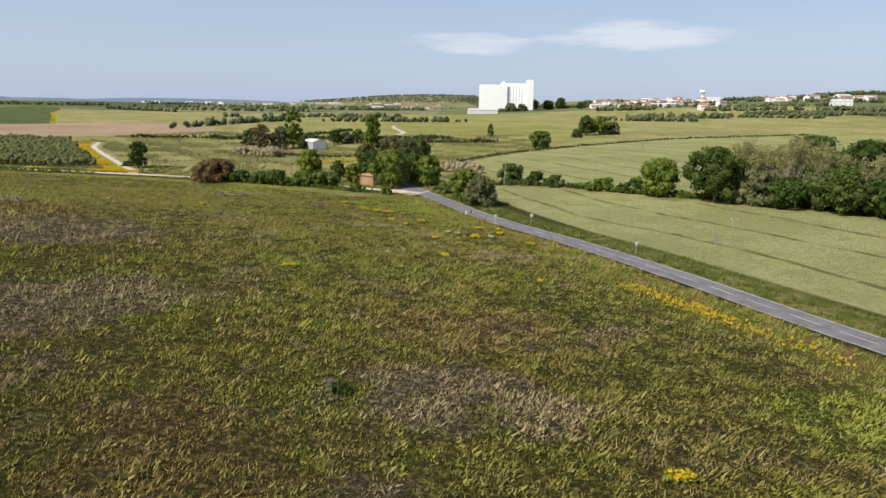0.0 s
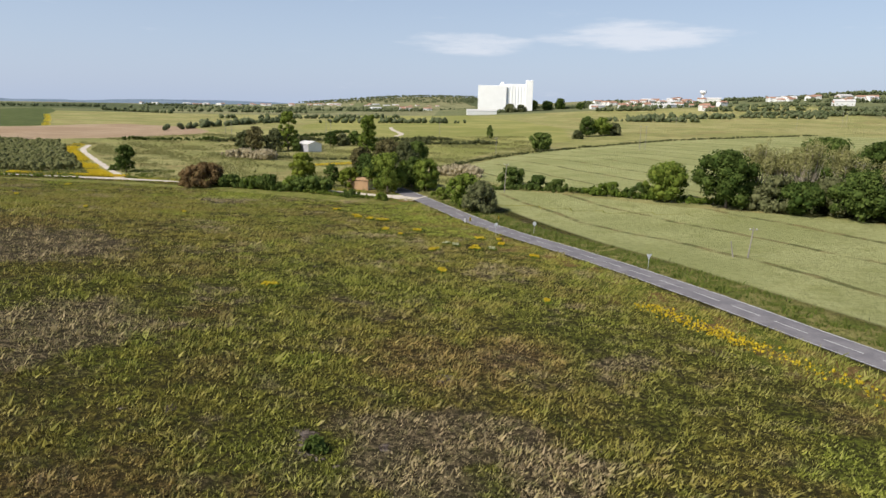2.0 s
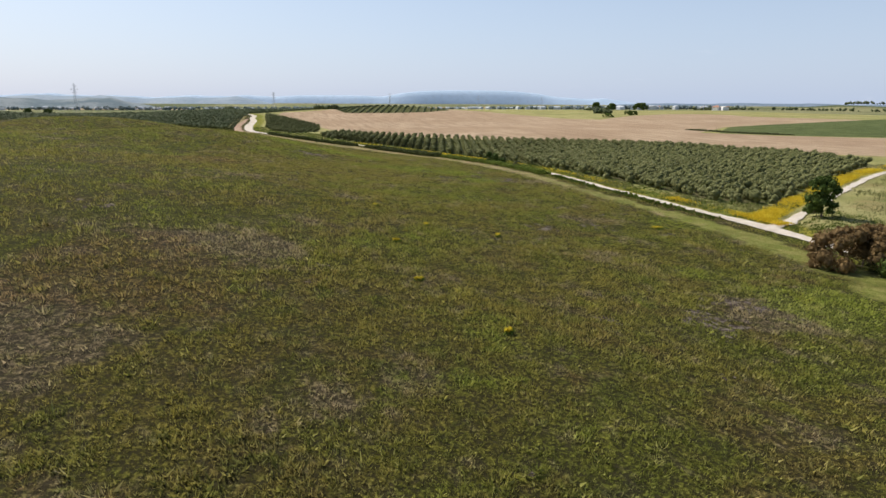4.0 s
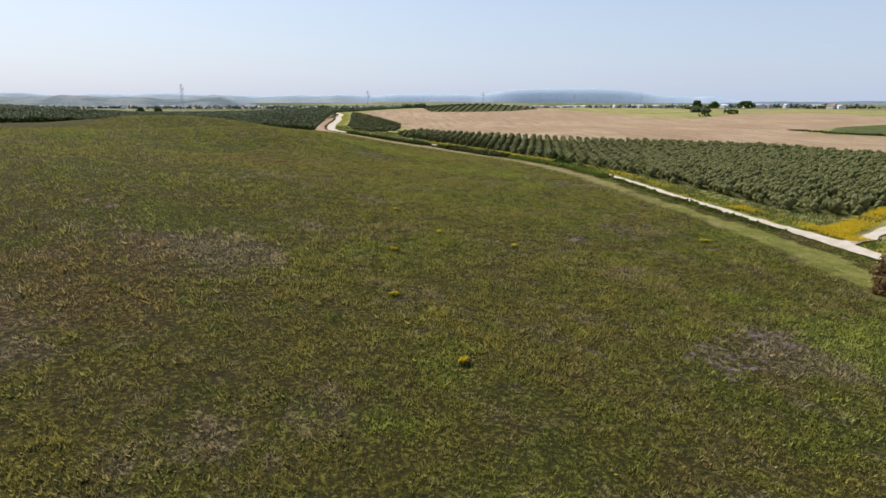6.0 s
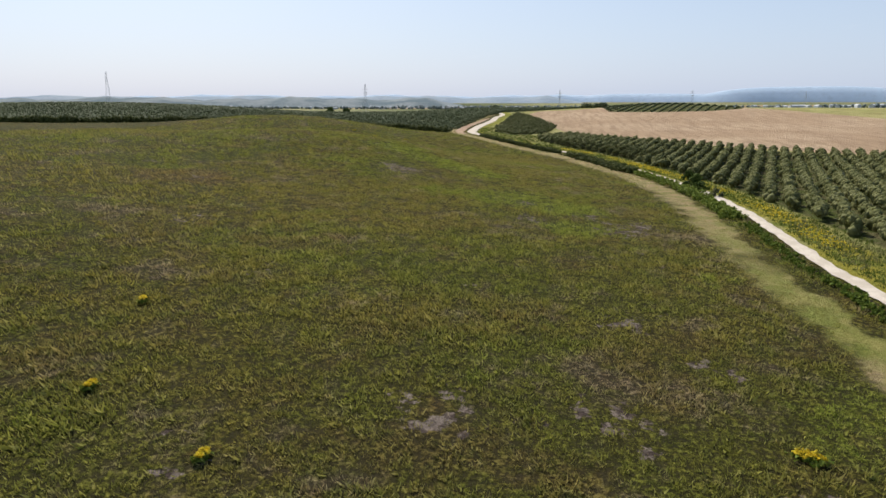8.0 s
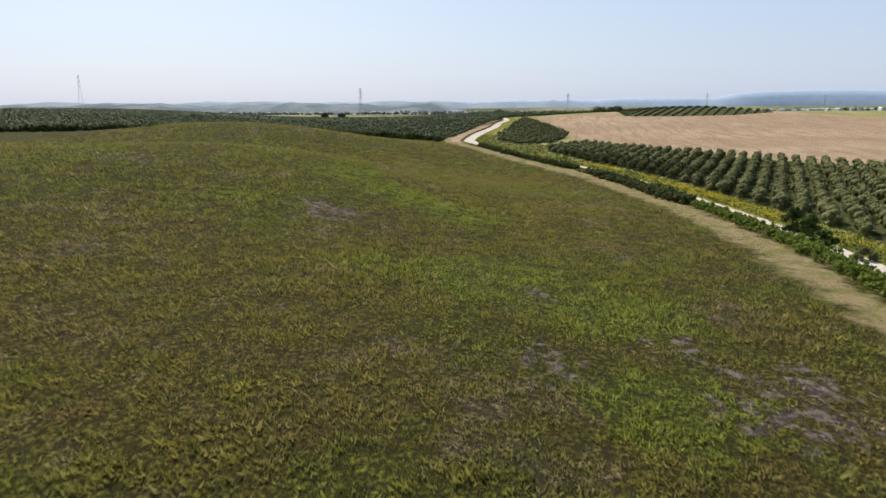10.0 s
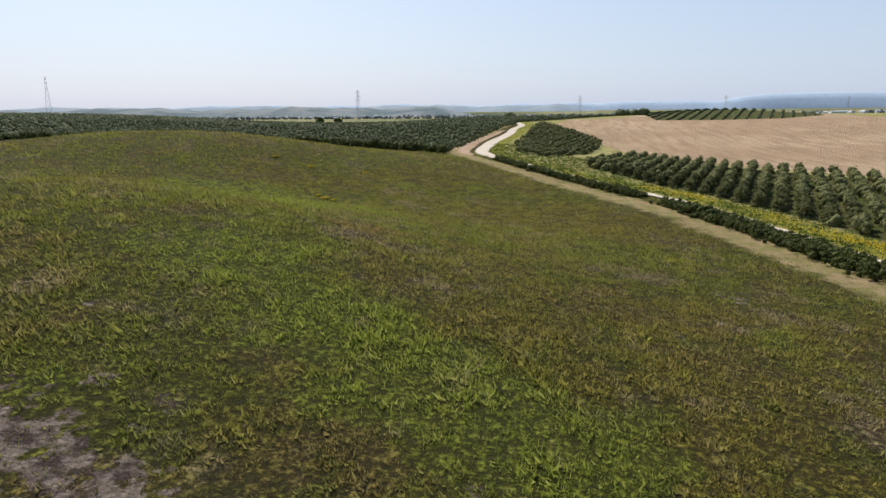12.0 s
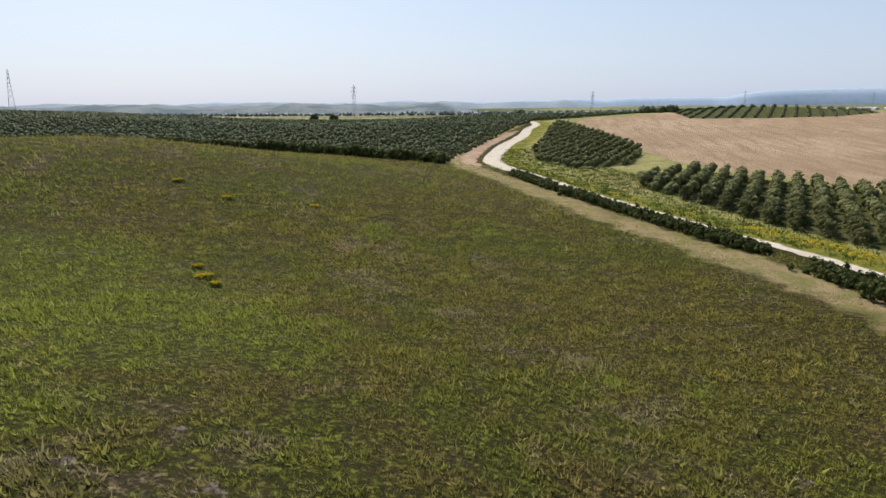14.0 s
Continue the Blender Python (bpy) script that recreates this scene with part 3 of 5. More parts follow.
def box(x0, x1, y0, y1, z0, z1, bevel=0.0, bm=None):
    bm = bm or bmesh.new()
    made = bmesh.ops.create_cube(bm, size=1, matrix=Matrix.Translation(((x0 + x1) / 2, (y0 + y1) / 2, (z0 + z1) / 2)) @ Matrix.Diagonal((x1 - x0, y1 - y0, z1 - z0, 1)))
    if bevel:
        edges = list({e for v in made["verts"] for e in v.link_edges})
        bmesh.ops.bevel(bm, geom=edges, offset=bevel, segments=1, affect="EDGES")
    return bm


def rod(a, b, r0, r1=None, sides=6, bm=None):
    """A tapered rod from a to b."""
    bm = bm or bmesh.new()
    a, b = Vector(a), Vector(b)
    turn = (b - a).to_track_quat("Z", "Y").to_matrix().to_4x4()
    bmesh.ops.create_cone(bm, cap_ends=True, segments=sides, radius1=r0, radius2=r0 if r1 is None else r1, depth=(b - a).length, matrix=Matrix.Translation((a + b) / 2) @ turn)
    return bm


def leaf_cloud(rng, centres, radii, count, size, flat=1.0, up=0.25):
    """Triangles strewn over clumps: verts and faces."""
    k = rng.integers(len(centres), size=count)
    way = rng.normal(size=(count, 3))
    way[:, 2] += up
    way /= np.linalg.norm(way, axis=1)[:, None]
    spot = centres[k] + way * radii[k][:, None] * rng.uniform(0.72, 1.08, (count, 1)) * np.array((1, 1, flat))
    n = way + rng.normal(size=(count, 3)) * 0.55
    n /= np.linalg.norm(n, axis=1)[:, None]
    u = np.cross(n, rng.normal(size=(count, 3)))
    u /= np.linalg.norm(u, axis=1)[:, None] + 1e-9
    w = np.cross(n, u)
    s = size * rng.uniform(0.6, 1.4, (count, 1))
    v = np.stack((spot + u * s, spot - u * s * 0.5 + w * s * 0.8, spot - u * s * 0.5 - w * s * 0.8), 1)
    return v.reshape(-1, 3), np.arange(3 * count).reshape(-1, 3)


ICO = bmesh.new()
bmesh.ops.create_icosphere(ICO, subdivisions=1, radius=1)
ICO_V = np.array([v.co[:] for v in ICO.verts])
ICO_F = np.array([[v.index for v in f.verts] for f in ICO.faces])
ICO.free()


def cores(rng, centres, radii, fill=0.8, flat=1.0):
    """Rough solid hearts of the clumps."""
    v = ICO_V[None] * (radii[:, None, None] * fill) * rng.uniform(0.75, 1.15, (len(centres), len(ICO_V), 1)) * np.array((1, 1, flat)) + centres[:, None]
    f = ICO_F[None] + (np.arange(len(centres)) * len(ICO_V))[:, None, None]
    return v.reshape(-1, 3), f.reshape(-1, 3)


def joined(*pieces):
    v, f, n = [], [], 0
    for a, b in pieces:
        v.append(a)
        f.append(b + n)
        n += len(a)
    return np.vstack(v), np.vstack(f)


def crown(rng, h, w, low, clumps, shape="round"):
    """Centres and radii of the leaf clumps of a crown of height h and width w that begins at low."""
    z = rng.uniform(0, 1, clumps) ** 0.9
    if shape == "tall":
        reach = 0.5 + 0.5 * np.sin(np.pi * np.clip(z, 0.08, 0.97) ** 0.7)
    elif shape == "bush":
        reach = np.sqrt(np.clip(1 - z ** 2.2, 0.03, 1))
    else:
        reach = np.sqrt(np.clip(1 - (1.9 * z - 0.78) ** 2 / 1.28, 0.05, 1))
    radii = rng.uniform(0.085, 0.17, clumps) * min(w, (h - low) * 1.5) * (9 / clumps if clumps < 9 else 1) ** 0.33 * (1 if clumps > 8 else 1.5)
    a = rng.uniform(0, 2 * np.pi, clumps)
    lobe = 1 + 0.14 * np.sin(2 * a + rng.uniform(0, 6)) + 0.10 * np.sin(3 * a + rng.uniform(0, 6))
    r = np.clip(reach * w * 0.5 * lobe - radii * 0.8, 0, None) * np.where(rng.uniform(size=clumps) < 0.72, rng.uniform(0.82, 1.05, clumps), rng.uniform(0.1, 0.8, clumps))
    top = np.clip(low + (h - low) * z, low + radii * 0.5, h - radii * 0.85)
    return np.stack((r * np.cos(a), r * np.sin(a), top), 1), radii


def make_tree(name, label, x, y, h, w, leaves_of, seed, low=0.25, shape="round", size=0.42, clumps=44, fill=0.72, thick=2.1, category="tree", group=""):
    """A tapered trunk with limbs under a crown of many small leaves."""
    rng = np.random.default_rng(seed)
    tree = stand(name, x, y, label, category, group, turn=rng.uniform(0, 360), sink=0.15)
    low = low * h
    c, radii = crown(rng, h, w, low, clumps, shape)
    bm = rod((0, 0, -0.2), (0, 0, low + (h - low) * 0.45), 0.03 * h, 0.012 * h, 7)
    for i in range(6):
        k = rng.integers(len(c))
        foot = low * 0.8 + (h - low) * 0.08 * i
        rod((0, 0, foot), tuple(c[k]), 0.012 * h, 0.004 * h, 5, bm)
    part("trunk", bm, BARK, tree)
    count = int(np.clip(math.pi * w * (h - low) * 0.9 * thick / (1.2 * size ** 2), 250, 9000))
    pieces = [leaf_cloud(rng, c, radii, count, size)] + ([cores(rng, c, radii, fill)] if fill else [])
    part("crown", mesh_of("crown", *joined(*pieces), leaves_of), leaves_of, tree)
    return tree


def make_bare_tree(label, x, y, h, w, seed, leaves_of, group=""):
    """A half-bare tree: many pale limbs fanning up, with thin twigs and few leaves."""
    rng = np.random.default_rng(seed)
    tree = stand("tree", x, y, label, "tree", group, turn=rng.uniform(0, 360), sink=0.15)
    bm, tips = rod((0, 0, -0.2), (0, 0, 0.3 * h), 0.03 * h, 0.02 * h, 7), []
    for i in range(26):
        a, r = rng.uniform(0, 2 * np.pi), rng.uniform(0.05, 0.5) * w
        root = Vector((0, 0, rng.uniform(0.12, 0.32) * h))
        tip = Vector((r * math.cos(a), r * math.sin(a), h * rng.uniform(0.72, 1.0) * (1 - 0.5 * (r / w) ** 2)))
        bend = root.lerp(tip, 0.5) + Vector((math.cos(a), math.sin(a), -0.3)) * 0.07 * w
        rod(root, bend, 0.009 * h, 0.006 * h, 5, bm)
        rod(bend, tip, 0.006 * h, 0.002 * h, 4, bm)
        tips += [tip, bend.lerp(tip, 0.55), bend.lerp(tip, 0.8)]
        for k in range(3):
            foot = bend.lerp(tip, rng.uniform(0.1, 0.8))
            end = foot + Vector((rng.normal(0, 0.07) * w, rng.normal(0, 0.07) * w, rng.uniform(0.06, 0.16) * h))
            rod(foot, end, 0.003 * h, 0.0012 * h, 3, bm)
            tips.append(end)
    part("trunk", bm, PALE_BARK, tree, "pale bare limbs")
    c = np.array([t[:] for t in tips])
    part("crown", mesh_of("crown", *leaf_cloud(rng, c, np.full(len(c), 0.07 * w), 6500, 0.19), leaves_of), leaves_of, tree)
    return tree


# ---- ground, road and tracks ----
def spread(low, high, step, limit, grow=1.16):
    """Grid lines: even between low and high, then ever wider out to the limit."""
    inner = np.arange(low, high + step, step)
    out, gap, at = [], step, inner[-1]
    while at < limit:
        gap *= grow
        at += gap
        out.append(at)
    back, gap, at = [], step, low
    while at > -limit:
        gap *= grow
        at -= gap
        back.append(at)
    return np.concatenate((back[::-1], inner, out))


# spots of the fallow field: east, north, radius
SAND_PATH = ((-48.6, 610, 1.6), (-44, 570, 1.8), (-34, 527, 2.0), (-37, 504, 1.5))
LUSH = ((-324, 136, 10), (-282, 147, 10), (-272, 160, 9), (-266, 168, 9), (-261, 177, 9), (-222, 186, 12), (-210, 199, 9), (-189, 200, 8), (-366, 105, 20), (-348, 130, 20), (36, 52, 8), (-37, 209, 10), (-16, 182, 13), (-5, 165, 10), (0, 147, 8), (-60, 207, 14), (-120, 222, 8))
SOIL = ((-246, 156, 8), (-253, 152, 6), (-216, 190, 5), (-196, 191, 6), (-196, 212, 7), (-203, 203, 5), (-189, 208, 7), (-141, 204, 5), (-118, 200, 5), (-115, 186, 5), (-58, 183, 7), (-64, 192, 7))
RUSTY = ((-78, 113, 16), (-1, 70, 8), (7, 73, 6), (-18, 39, 9), (-200, 120, 12), (-308, 153, 5))
VIOLET = ((-60, 101, 16), (-42, 63, 10), (-37, 70, 9), (-1, 53, 8), (8, 51, 6), (-90, 125, 12), (-60, 195, 10))


def spots(me, x, y):
    """Marks the spots of the field on a mesh's points."""
    for name, rings in (("lush", LUSH), ("soil", SOIL), ("rust", RUSTY), ("violet", VIOLET)):
        value = np.zeros(len(x))
        for cx, cy, r in rings:
            value = np.maximum(value, np.exp(-((x - cx) ** 2 + (y - cy) ** 2) / r ** 2))
        me.attributes.new(name, "FLOAT", "POINT").data.foreach_set("value", value.astype(np.float32))


def margin_width(x):
    """How far the short grass beside the lane reaches into the fallow field."""
    return np.interp(x, (-460, -260, -150, -100, -30, 0), (18, 16, 14, 17, 20, 12))


def build_ground():
    xs, ys = spread(-780, 180, 4, 16500), spread(-40, 470, 4, 16500)
    x, y = [v.ravel() for v in np.meshgrid(xs, ys)]
    z = height(x, y)
    road, lane, track = side_distance(x, y, ROAD), side_distance(x, y, LANE), side_distance(x, y, TRACK)
    way = np.minimum(np.minimum(abs(road) - 2.8, abs(lane) - 1.4), abs(track) - 1.4)
    z = z - 0.16 * np.clip(1 - way / 3.0, 0, 1)
    n, m = len(xs), len(ys)
    i = (np.arange(m - 1)[:, None] * n + np.arange(n - 1)).ravel()
    faces = np.stack((i, i + 1, i + n + 1, i + n), 1)
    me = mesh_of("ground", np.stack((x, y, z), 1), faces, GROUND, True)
    crop = np.maximum(inside_distance(x, y, CROP), inside_distance(x, y, CROP_FAR))
    grove = np.maximum.reduce([inside_distance(x, y, r) for r in (GROVE, GROVE_BEND, GROVE_WEST, GROVE_FAR, GROVE_KNOLL)])
    beyond = np.maximum(abs(x + 350) - 800, abs(y - 250) - 750) / 40
    values = (("road_side", road), ("lane_side", lane), ("track_side", track), ("crop", crop), ("grove", grove), ("plough", inside_distance(x, y, PLOUGH)), ("beyond", beyond), ("drill", road), ("pasture", inside_distance(x, y, PASTURE)), ("margin", margin_width(x) - lane), ("grassy", np.interp(x, (-230, -140), (0, 1))), ("plot", inside_distance(x, y, GROVE_NORTH)))
    for name, value in values:
        me.attributes.new(name, "FLOAT", "POINT").data.foreach_set("value", value.astype(np.float32))
    spots(me, x, y)
    return tagged(new("ground", me), "rolling farmland of fallow meadow, crops and ploughed earth", "ground", kind="structure")


def ribbon(name, line, lift, material, crown_up=0.0, wear=0.0, seed=1, across=5):
    """A strip along a plan line, laid on the ground."""
    rng = np.random.default_rng(seed)
    p = smooth_line(line, 2.0)
    d = np.gradient(p[:, :2], axis=0)
    d /= np.linalg.norm(d, axis=1)[:, None]
    side = np.stack((-d[:, 1], d[:, 0]), 1)
    u = np.linspace(-1, 1, across)
    off = p[:, 2:3] * u + rng.normal(0, wear, (len(p), across)) * (abs(u) > 0.9)
    x, y = p[:, 0:1] + side[:, 0:1] * off, p[:, 1:2] + side[:, 1:2] * off
    z = height(p[:, 0], p[:, 1])[:, None] * 0.7 + height(x, y) * 0.3 + lift + crown_up * (1 - u ** 2)
    n = len(p)
    i = (np.arange(n - 1)[:, None] * across + np.arange(across - 1)).ravel()
    faces = np.stack((i, i + across, i + across + 1, i + 1), 1)
    return mesh_of(name, np.stack((x, y, z), 2).reshape(-1, 3), faces, material, True)


def painted(name, start, length, offset, width, lift, parent, label=""):
    """A stripe of paint on the road, by its distance from the road's south end."""
    p = smooth_line(ROAD, 1.0)
    run = np.concatenate(([0], np.cumsum(np.linalg.norm(np.diff(p[:, :2], axis=0), axis=1))))
    s = np.linspace(start, start + length, max(3, int(length / 2.5)))
    x, y = np.interp(s, run, p[:, 0]), np.interp(s, run, p[:, 1])
    dx, dy = np.gradient(x), np.gradient(y)
    r = np.hypot(dx, dy)
    nx, ny = -dy / r, dx / r
    v, z0 = [], height(x, y)
    for e in (-width / 2, width / 2):
        px, py = x + nx * (offset + e), y + ny * (offset + e)
        v.append(np.stack((px, py, z0 * 0.7 + height(px, py) * 0.3 + lift), 1))
    n = len(s)
    i = np.arange(n - 1)
    faces = np.stack((i, i + 1, i + n + 1, i + n), 1)
    return part(name, mesh_of(name, np.vstack(v), faces, LINE), LINE, parent, label)


build_ground()
road = tagged(new("road", ribbon("road", ROAD, 0.03, ASPHALT, 0.05, 0.06, 2, 7)), "worn grey asphalt country road with white markings", "road", kind="structure")
painted("edge_line", 20, 330, -2.55, 0.16, 0.058, road)
painted("edge_line", 150, 160, 2.6, 0.10, 0.058, road)
for k in range(34):
    painted("lane_dash", 62 + 7.0 * k, 4.9, 0.1, 0.14, 0.094, road)
for s0 in (118.0, 146.0, 174.0):
    painted("arrow_head", s0, 1.6, 0.55, 0.5, 0.098, road)
lane = tagged(new("gravel_lane", ribbon("gravel_lane", LANE, 0.04, GRAVEL, 0.05, 0.25, 3)), "narrow white gravel farm lane along the fallow field", "lane", kind="structure")
track = tagged(new("gravel_track", ribbon("gravel_track", TRACK, 0.075, GRAVEL, 0.04, 0.25, 4)), "white gravel farm track beside the olive grove", "track", kind="structure")
tagged(new("sand_path", ribbon("sand_path", SAND_PATH, 0.12, GRAVEL, 0.03, 0.4, 9)), "pale sandy path across the far pasture", "path", kind="structure")
patch_line = [(-61, 302), (-50, 310), (-37, 319)]
BANK = ((-528, 143, 1.2), (-545, 136, 3.0), (-575, 134, 3.6), (-610, 135, 3.0), (-655, 141, 2.2), (-690, 145, 1.2))
tagged(new("earth_bank", ribbon("earth_bank", BANK, 0.10, EARTH, 0.25, 0.5, 5, 7)), "bare reddish earth bank beside the bending lane", "bank", kind="structure")


# ---- meadow ----
BELT = ((14, 24), (2, 70), (-2, 110), (-15, 140), (-40, 165), (-90, 182), (-150, 184), (-210, 176), (-280, 165), (-330, 158), (-385, 148))


def weed_clumps(name, label, rng, x, y, big, material, blades=5, lean=(0.08, 0.03), slim=1.0):
    """Tufts of upright blades and stems at the given places as one object."""
    n = len(x)
    foot = np.stack((x, y, height(x, y) - 0.05), 1)
    v = np.empty((n, blades, 3, 3))
    for k in range(blades):
        a, r = rng.uniform(0, 2 * np.pi, n), big * np.sqrt(rng.uniform(0, 1, n)) * 0.95
        out = np.stack((np.cos(a), np.sin(a)), 1)
        low = foot.copy()
        low[:, :2] += out * r[:, None]
        tall, wide = big * rng.uniform(0.45, 1.1, n), big * rng.uniform(0.10, 0.22, n) * slim
        b = rng.uniform(0, 2 * np.pi, n)
        side = np.stack((np.cos(b) * wide, np.sin(b) * wide, rng.uniform(0, 0.25, n) * big), 1)
        tip = low.copy()
        tip[:, :2] += out * (r * 0.45)[:, None] + (np.array(lean) + rng.normal(0, 0.30, (n, 2))) * tall[:, None]
        tip[:, 2] += tall
        v[:, k, 0], v[:, k, 1], v[:, k, 2] = low - side, low + side, tip
    v = v.reshape(-1, 3)
    me = mesh_of(name, v, np.arange(len(v)).reshape(-1, 3), material)
    spots(me, v[:, 0], v[:, 1])
    return tagged(new(name, me), label, "weeds", kind="stuff")


TABLE = np.random.default_rng(99).random(65536)


def lattice(x, y, size, seed=0):
    """Smooth random values from 0 to 1 over the plan, in lumps of the given size."""
    u, v = x / size + seed * 17.3, y / size - seed * 9.1
    i, j = np.floor(u).astype(np.int64), np.floor(v).astype(np.int64)
    a, b = u - i, v - j
    a, b = a * a * (3 - 2 * a), b * b * (3 - 2 * b)

    def at(p, q):
        return TABLE[(p * 73856093 ^ q * 19349663) & 65535]
    return (at(i, j) * (1 - a) + at(i + 1, j) * a) * (1 - b) + (at(i, j + 1) * (1 - a) + at(i + 1, j + 1) * a) * b


def bareness(x, y):
    value = np.zeros(len(x))
    for cx, cy, r in SOIL:
        value = np.maximum(value, np.exp(-((x - cx) ** 2 + (y - cy) ** 2) / r ** 2))
    return value


def build_weeds():
    """Tufts over the fallow field, closest together along the belt that is passed nearest."""
    rng = np.random.default_rng(7)
    n = 1150000
    x, y = rng.uniform(-560, 62, n), rng.uniform(15, 243, n)
    belt = abs(side_distance(x, y, [(a, b, 0) for a, b in BELT]))
    keep = rng.uniform(size=n) < np.interp(belt, (24, 48, 85), (1.0, 0.36, 0.12)) * (0.18 + 1.35 * lattice(x, y, 1.3, 2) ** 2 + 0.40 * lattice(x, y, 2.6, 1))
    x, y, belt = x[keep], y[keep], belt[keep]
    lane, road = side_distance(x, y, LANE), side_distance(x, y, ROAD)
    keep = (lane > 3.5) & (road > 3.6) & ((lane < 7) | (lane > margin_width(x) + rng.normal(0, 2.5, len(x))) | (rng.uniform(size=len(x)) < 0.35)) & (rng.uniform(size=len(x)) > bareness(x, y) * 0.85)
    x, y, lane, road, belt = x[keep], y[keep], lane[keep], road[keep], belt[keep]
    n = len(x)
    big = rng.gamma(8, 0.042, n).clip(0.14, 0.7) * (0.20 + 0.50 * lattice(x, y, 15, 4) + 0.55 * lattice(x, y, 2.6, 1) + 0.65 * lattice(x, y, 1.3, 2)) * np.interp(belt, (26, 50, 90), (1.0, 1.15, 1.45)) * np.where((lane > 7) & (lane < margin_width(x)), 0.5, 1.0)
    weed_clumps("meadow_weeds", "knee-high green, rusty and grey-violet weeds of the fallow field", rng, x, y, big, WEEDS, 5, (0.28, -0.12), 0.58)


def build_verge_weeds():
    """Rank weeds between the lane and the groves, and along the road."""
    rng = np.random.default_rng(17)
    x, y = rng.uniform(-600, 60, 240000), rng.uniform(60, 300, 240000)
    lane, road = side_distance(x, y, LANE), side_distance(x, y, ROAD)
    grove = np.maximum(inside_distance(x, y, GROVE), inside_distance(x, y, GROVE_BEND))
    by_lane = (lane < -2.6) & (lane > -34) & (grove < 1.5) & (x < -105) & (rng.uniform(size=len(x)) < 0.75)
    by_road = (road < -3.4) & (road > -10.5) & (y > 60) & (y < 200)
    keep = (by_lane | by_road) & (abs(side_distance(x, y, TRACK)) > 3.0)
    x, y = x[keep], y[keep]
    weed_clumps("verge_weeds", "rank yellow-green weeds between lane and grove", rng, x, y, rng.gamma(6, 0.07, len(x)).clip(0.15, 0.8), VERGE, 7)


def build_pasture_weeds():
    """Rough tufts and low scrub over the grassland north of the lane."""
    rng = np.random.default_rng(27)
    x, y = rng.uniform(-215, 60, 110000), rng.uniform(212, 500, 110000)
    lane, road = side_distance(x, y, LANE), side_distance(x, y, ROAD)
    field = np.maximum.reduce([inside_distance(x, y, r) for r in (GROVE, CROP, CROP_FAR, PLOUGH)])
    rough = np.sin(x * 0.06 + 1.7 * np.sin(y * 0.05)) * np.sin(y * 0.09 + 1.4 * np.sin(x * 0.07)) + 0.5 * np.sin(x * 0.21 + y * 0.16)
    keep = (lane < -3) & (abs(road) > 4.5) & (abs(side_distance(x, y, TRACK)) > 4) & (field < -1) & (rng.normal(0, 0.5, len(x)) < rough - 0.1)
    x, y = x[keep], y[keep]
    weed_clumps("pasture_weeds", "rough olive-green tufts and scrub of the pasture", rng, x, y, rng.gamma(5, 0.12, len(x)).clip(0.25, 1.3), SCRUB, 4)


build_pasture_weeds()
build_verge_weeds()
build_weeds()


def flower_mesh(seed, material, r, count=170):
    rng = np.random.default_rng(seed)
    a, d = rng.uniform(0, 2 * np.pi, count), np.sqrt(rng.uniform(0, 1, count)) * r
    c = np.stack((d * np.cos(a) * 1.4, d * np.sin(a) * 0.8, rng.uniform(0.3, 0.62, count)), 1)
    return mesh_of("blossoms", *leaf_cloud(rng, c, np.full(count, 0.05), count * 2, 0.11, up=1.0), material)


def stalk_mesh(seed, r, count=90):
    rng = np.random.default_rng(seed)
    c = np.stack((rng.normal(0, r * 0.6, count) * 1.4, rng.normal(0, r * 0.45, count), rng.uniform(0.1, 0.35, count)), 1)
    return mesh_of("foliage", *leaf_cloud(rng, c, np.full(count, 0.1), count * 2, 0.2, up=0.5), FRESH)


BLOSSOMS = [(flower_mesh(11 + i, YELLOW, r), stalk_mesh(31 + i, r)) for i, r in enumerate((0.45, 0.8, 1.2))]
CREAMS = (flower_mesh(21, CREAM, 0.6, 70), stalk_mesh(41, 0.7))


def flowers(x, y, kind, turn=0.0, pale=False):
    blossoms, stalks = CREAMS if pale else BLOSSOMS[kind]
    label = "clump of cream wildflowers in the fallow field" if pale else "clump of bright yellow wildflowers in the fallow field"
    clump = stand("wildflower_clump", x, y, label, "wildflowers", "wildflowers of the meadow", turn)
    tagged(part("foliage", stalks, FRESH, clump), kind="stuff")
    tagged(part("blossoms", blossoms, None, clump), kind="stuff")


for x, y, k in ((0, 107, 1), (-22, 91, 1), (-27, 176, 1), (-14, 160, 2), (-17, 161, 1), (-20, 163, 1), (-115, 213, 1), (-57, 154, 0), (-97, 151, 0), (-105, 172, 0), (-111, 160, 0), (-414, 108, 1), (-419, 123, 1), (-370, 127, 1), (-367, 130, 0), (-374, 124, 0), (-419, 95.5, 1),
                (-12, 145, 1), (-5.5, 146, 1), (-8.5, 139, 0), (-1.6, 124, 1), (5.8, 127, 1), (7.2, 139, 1), (11, 133, 1), (16, 122, 1), (6, 129, 0), (11, 138, 0), (-21, 166, 1), (17, 41, 1), (14, 93, 0), (-76, 149, 0), (-128, 154, 0)):
    flowers(x, y, k, (x * 37 + y * 11) % 360)


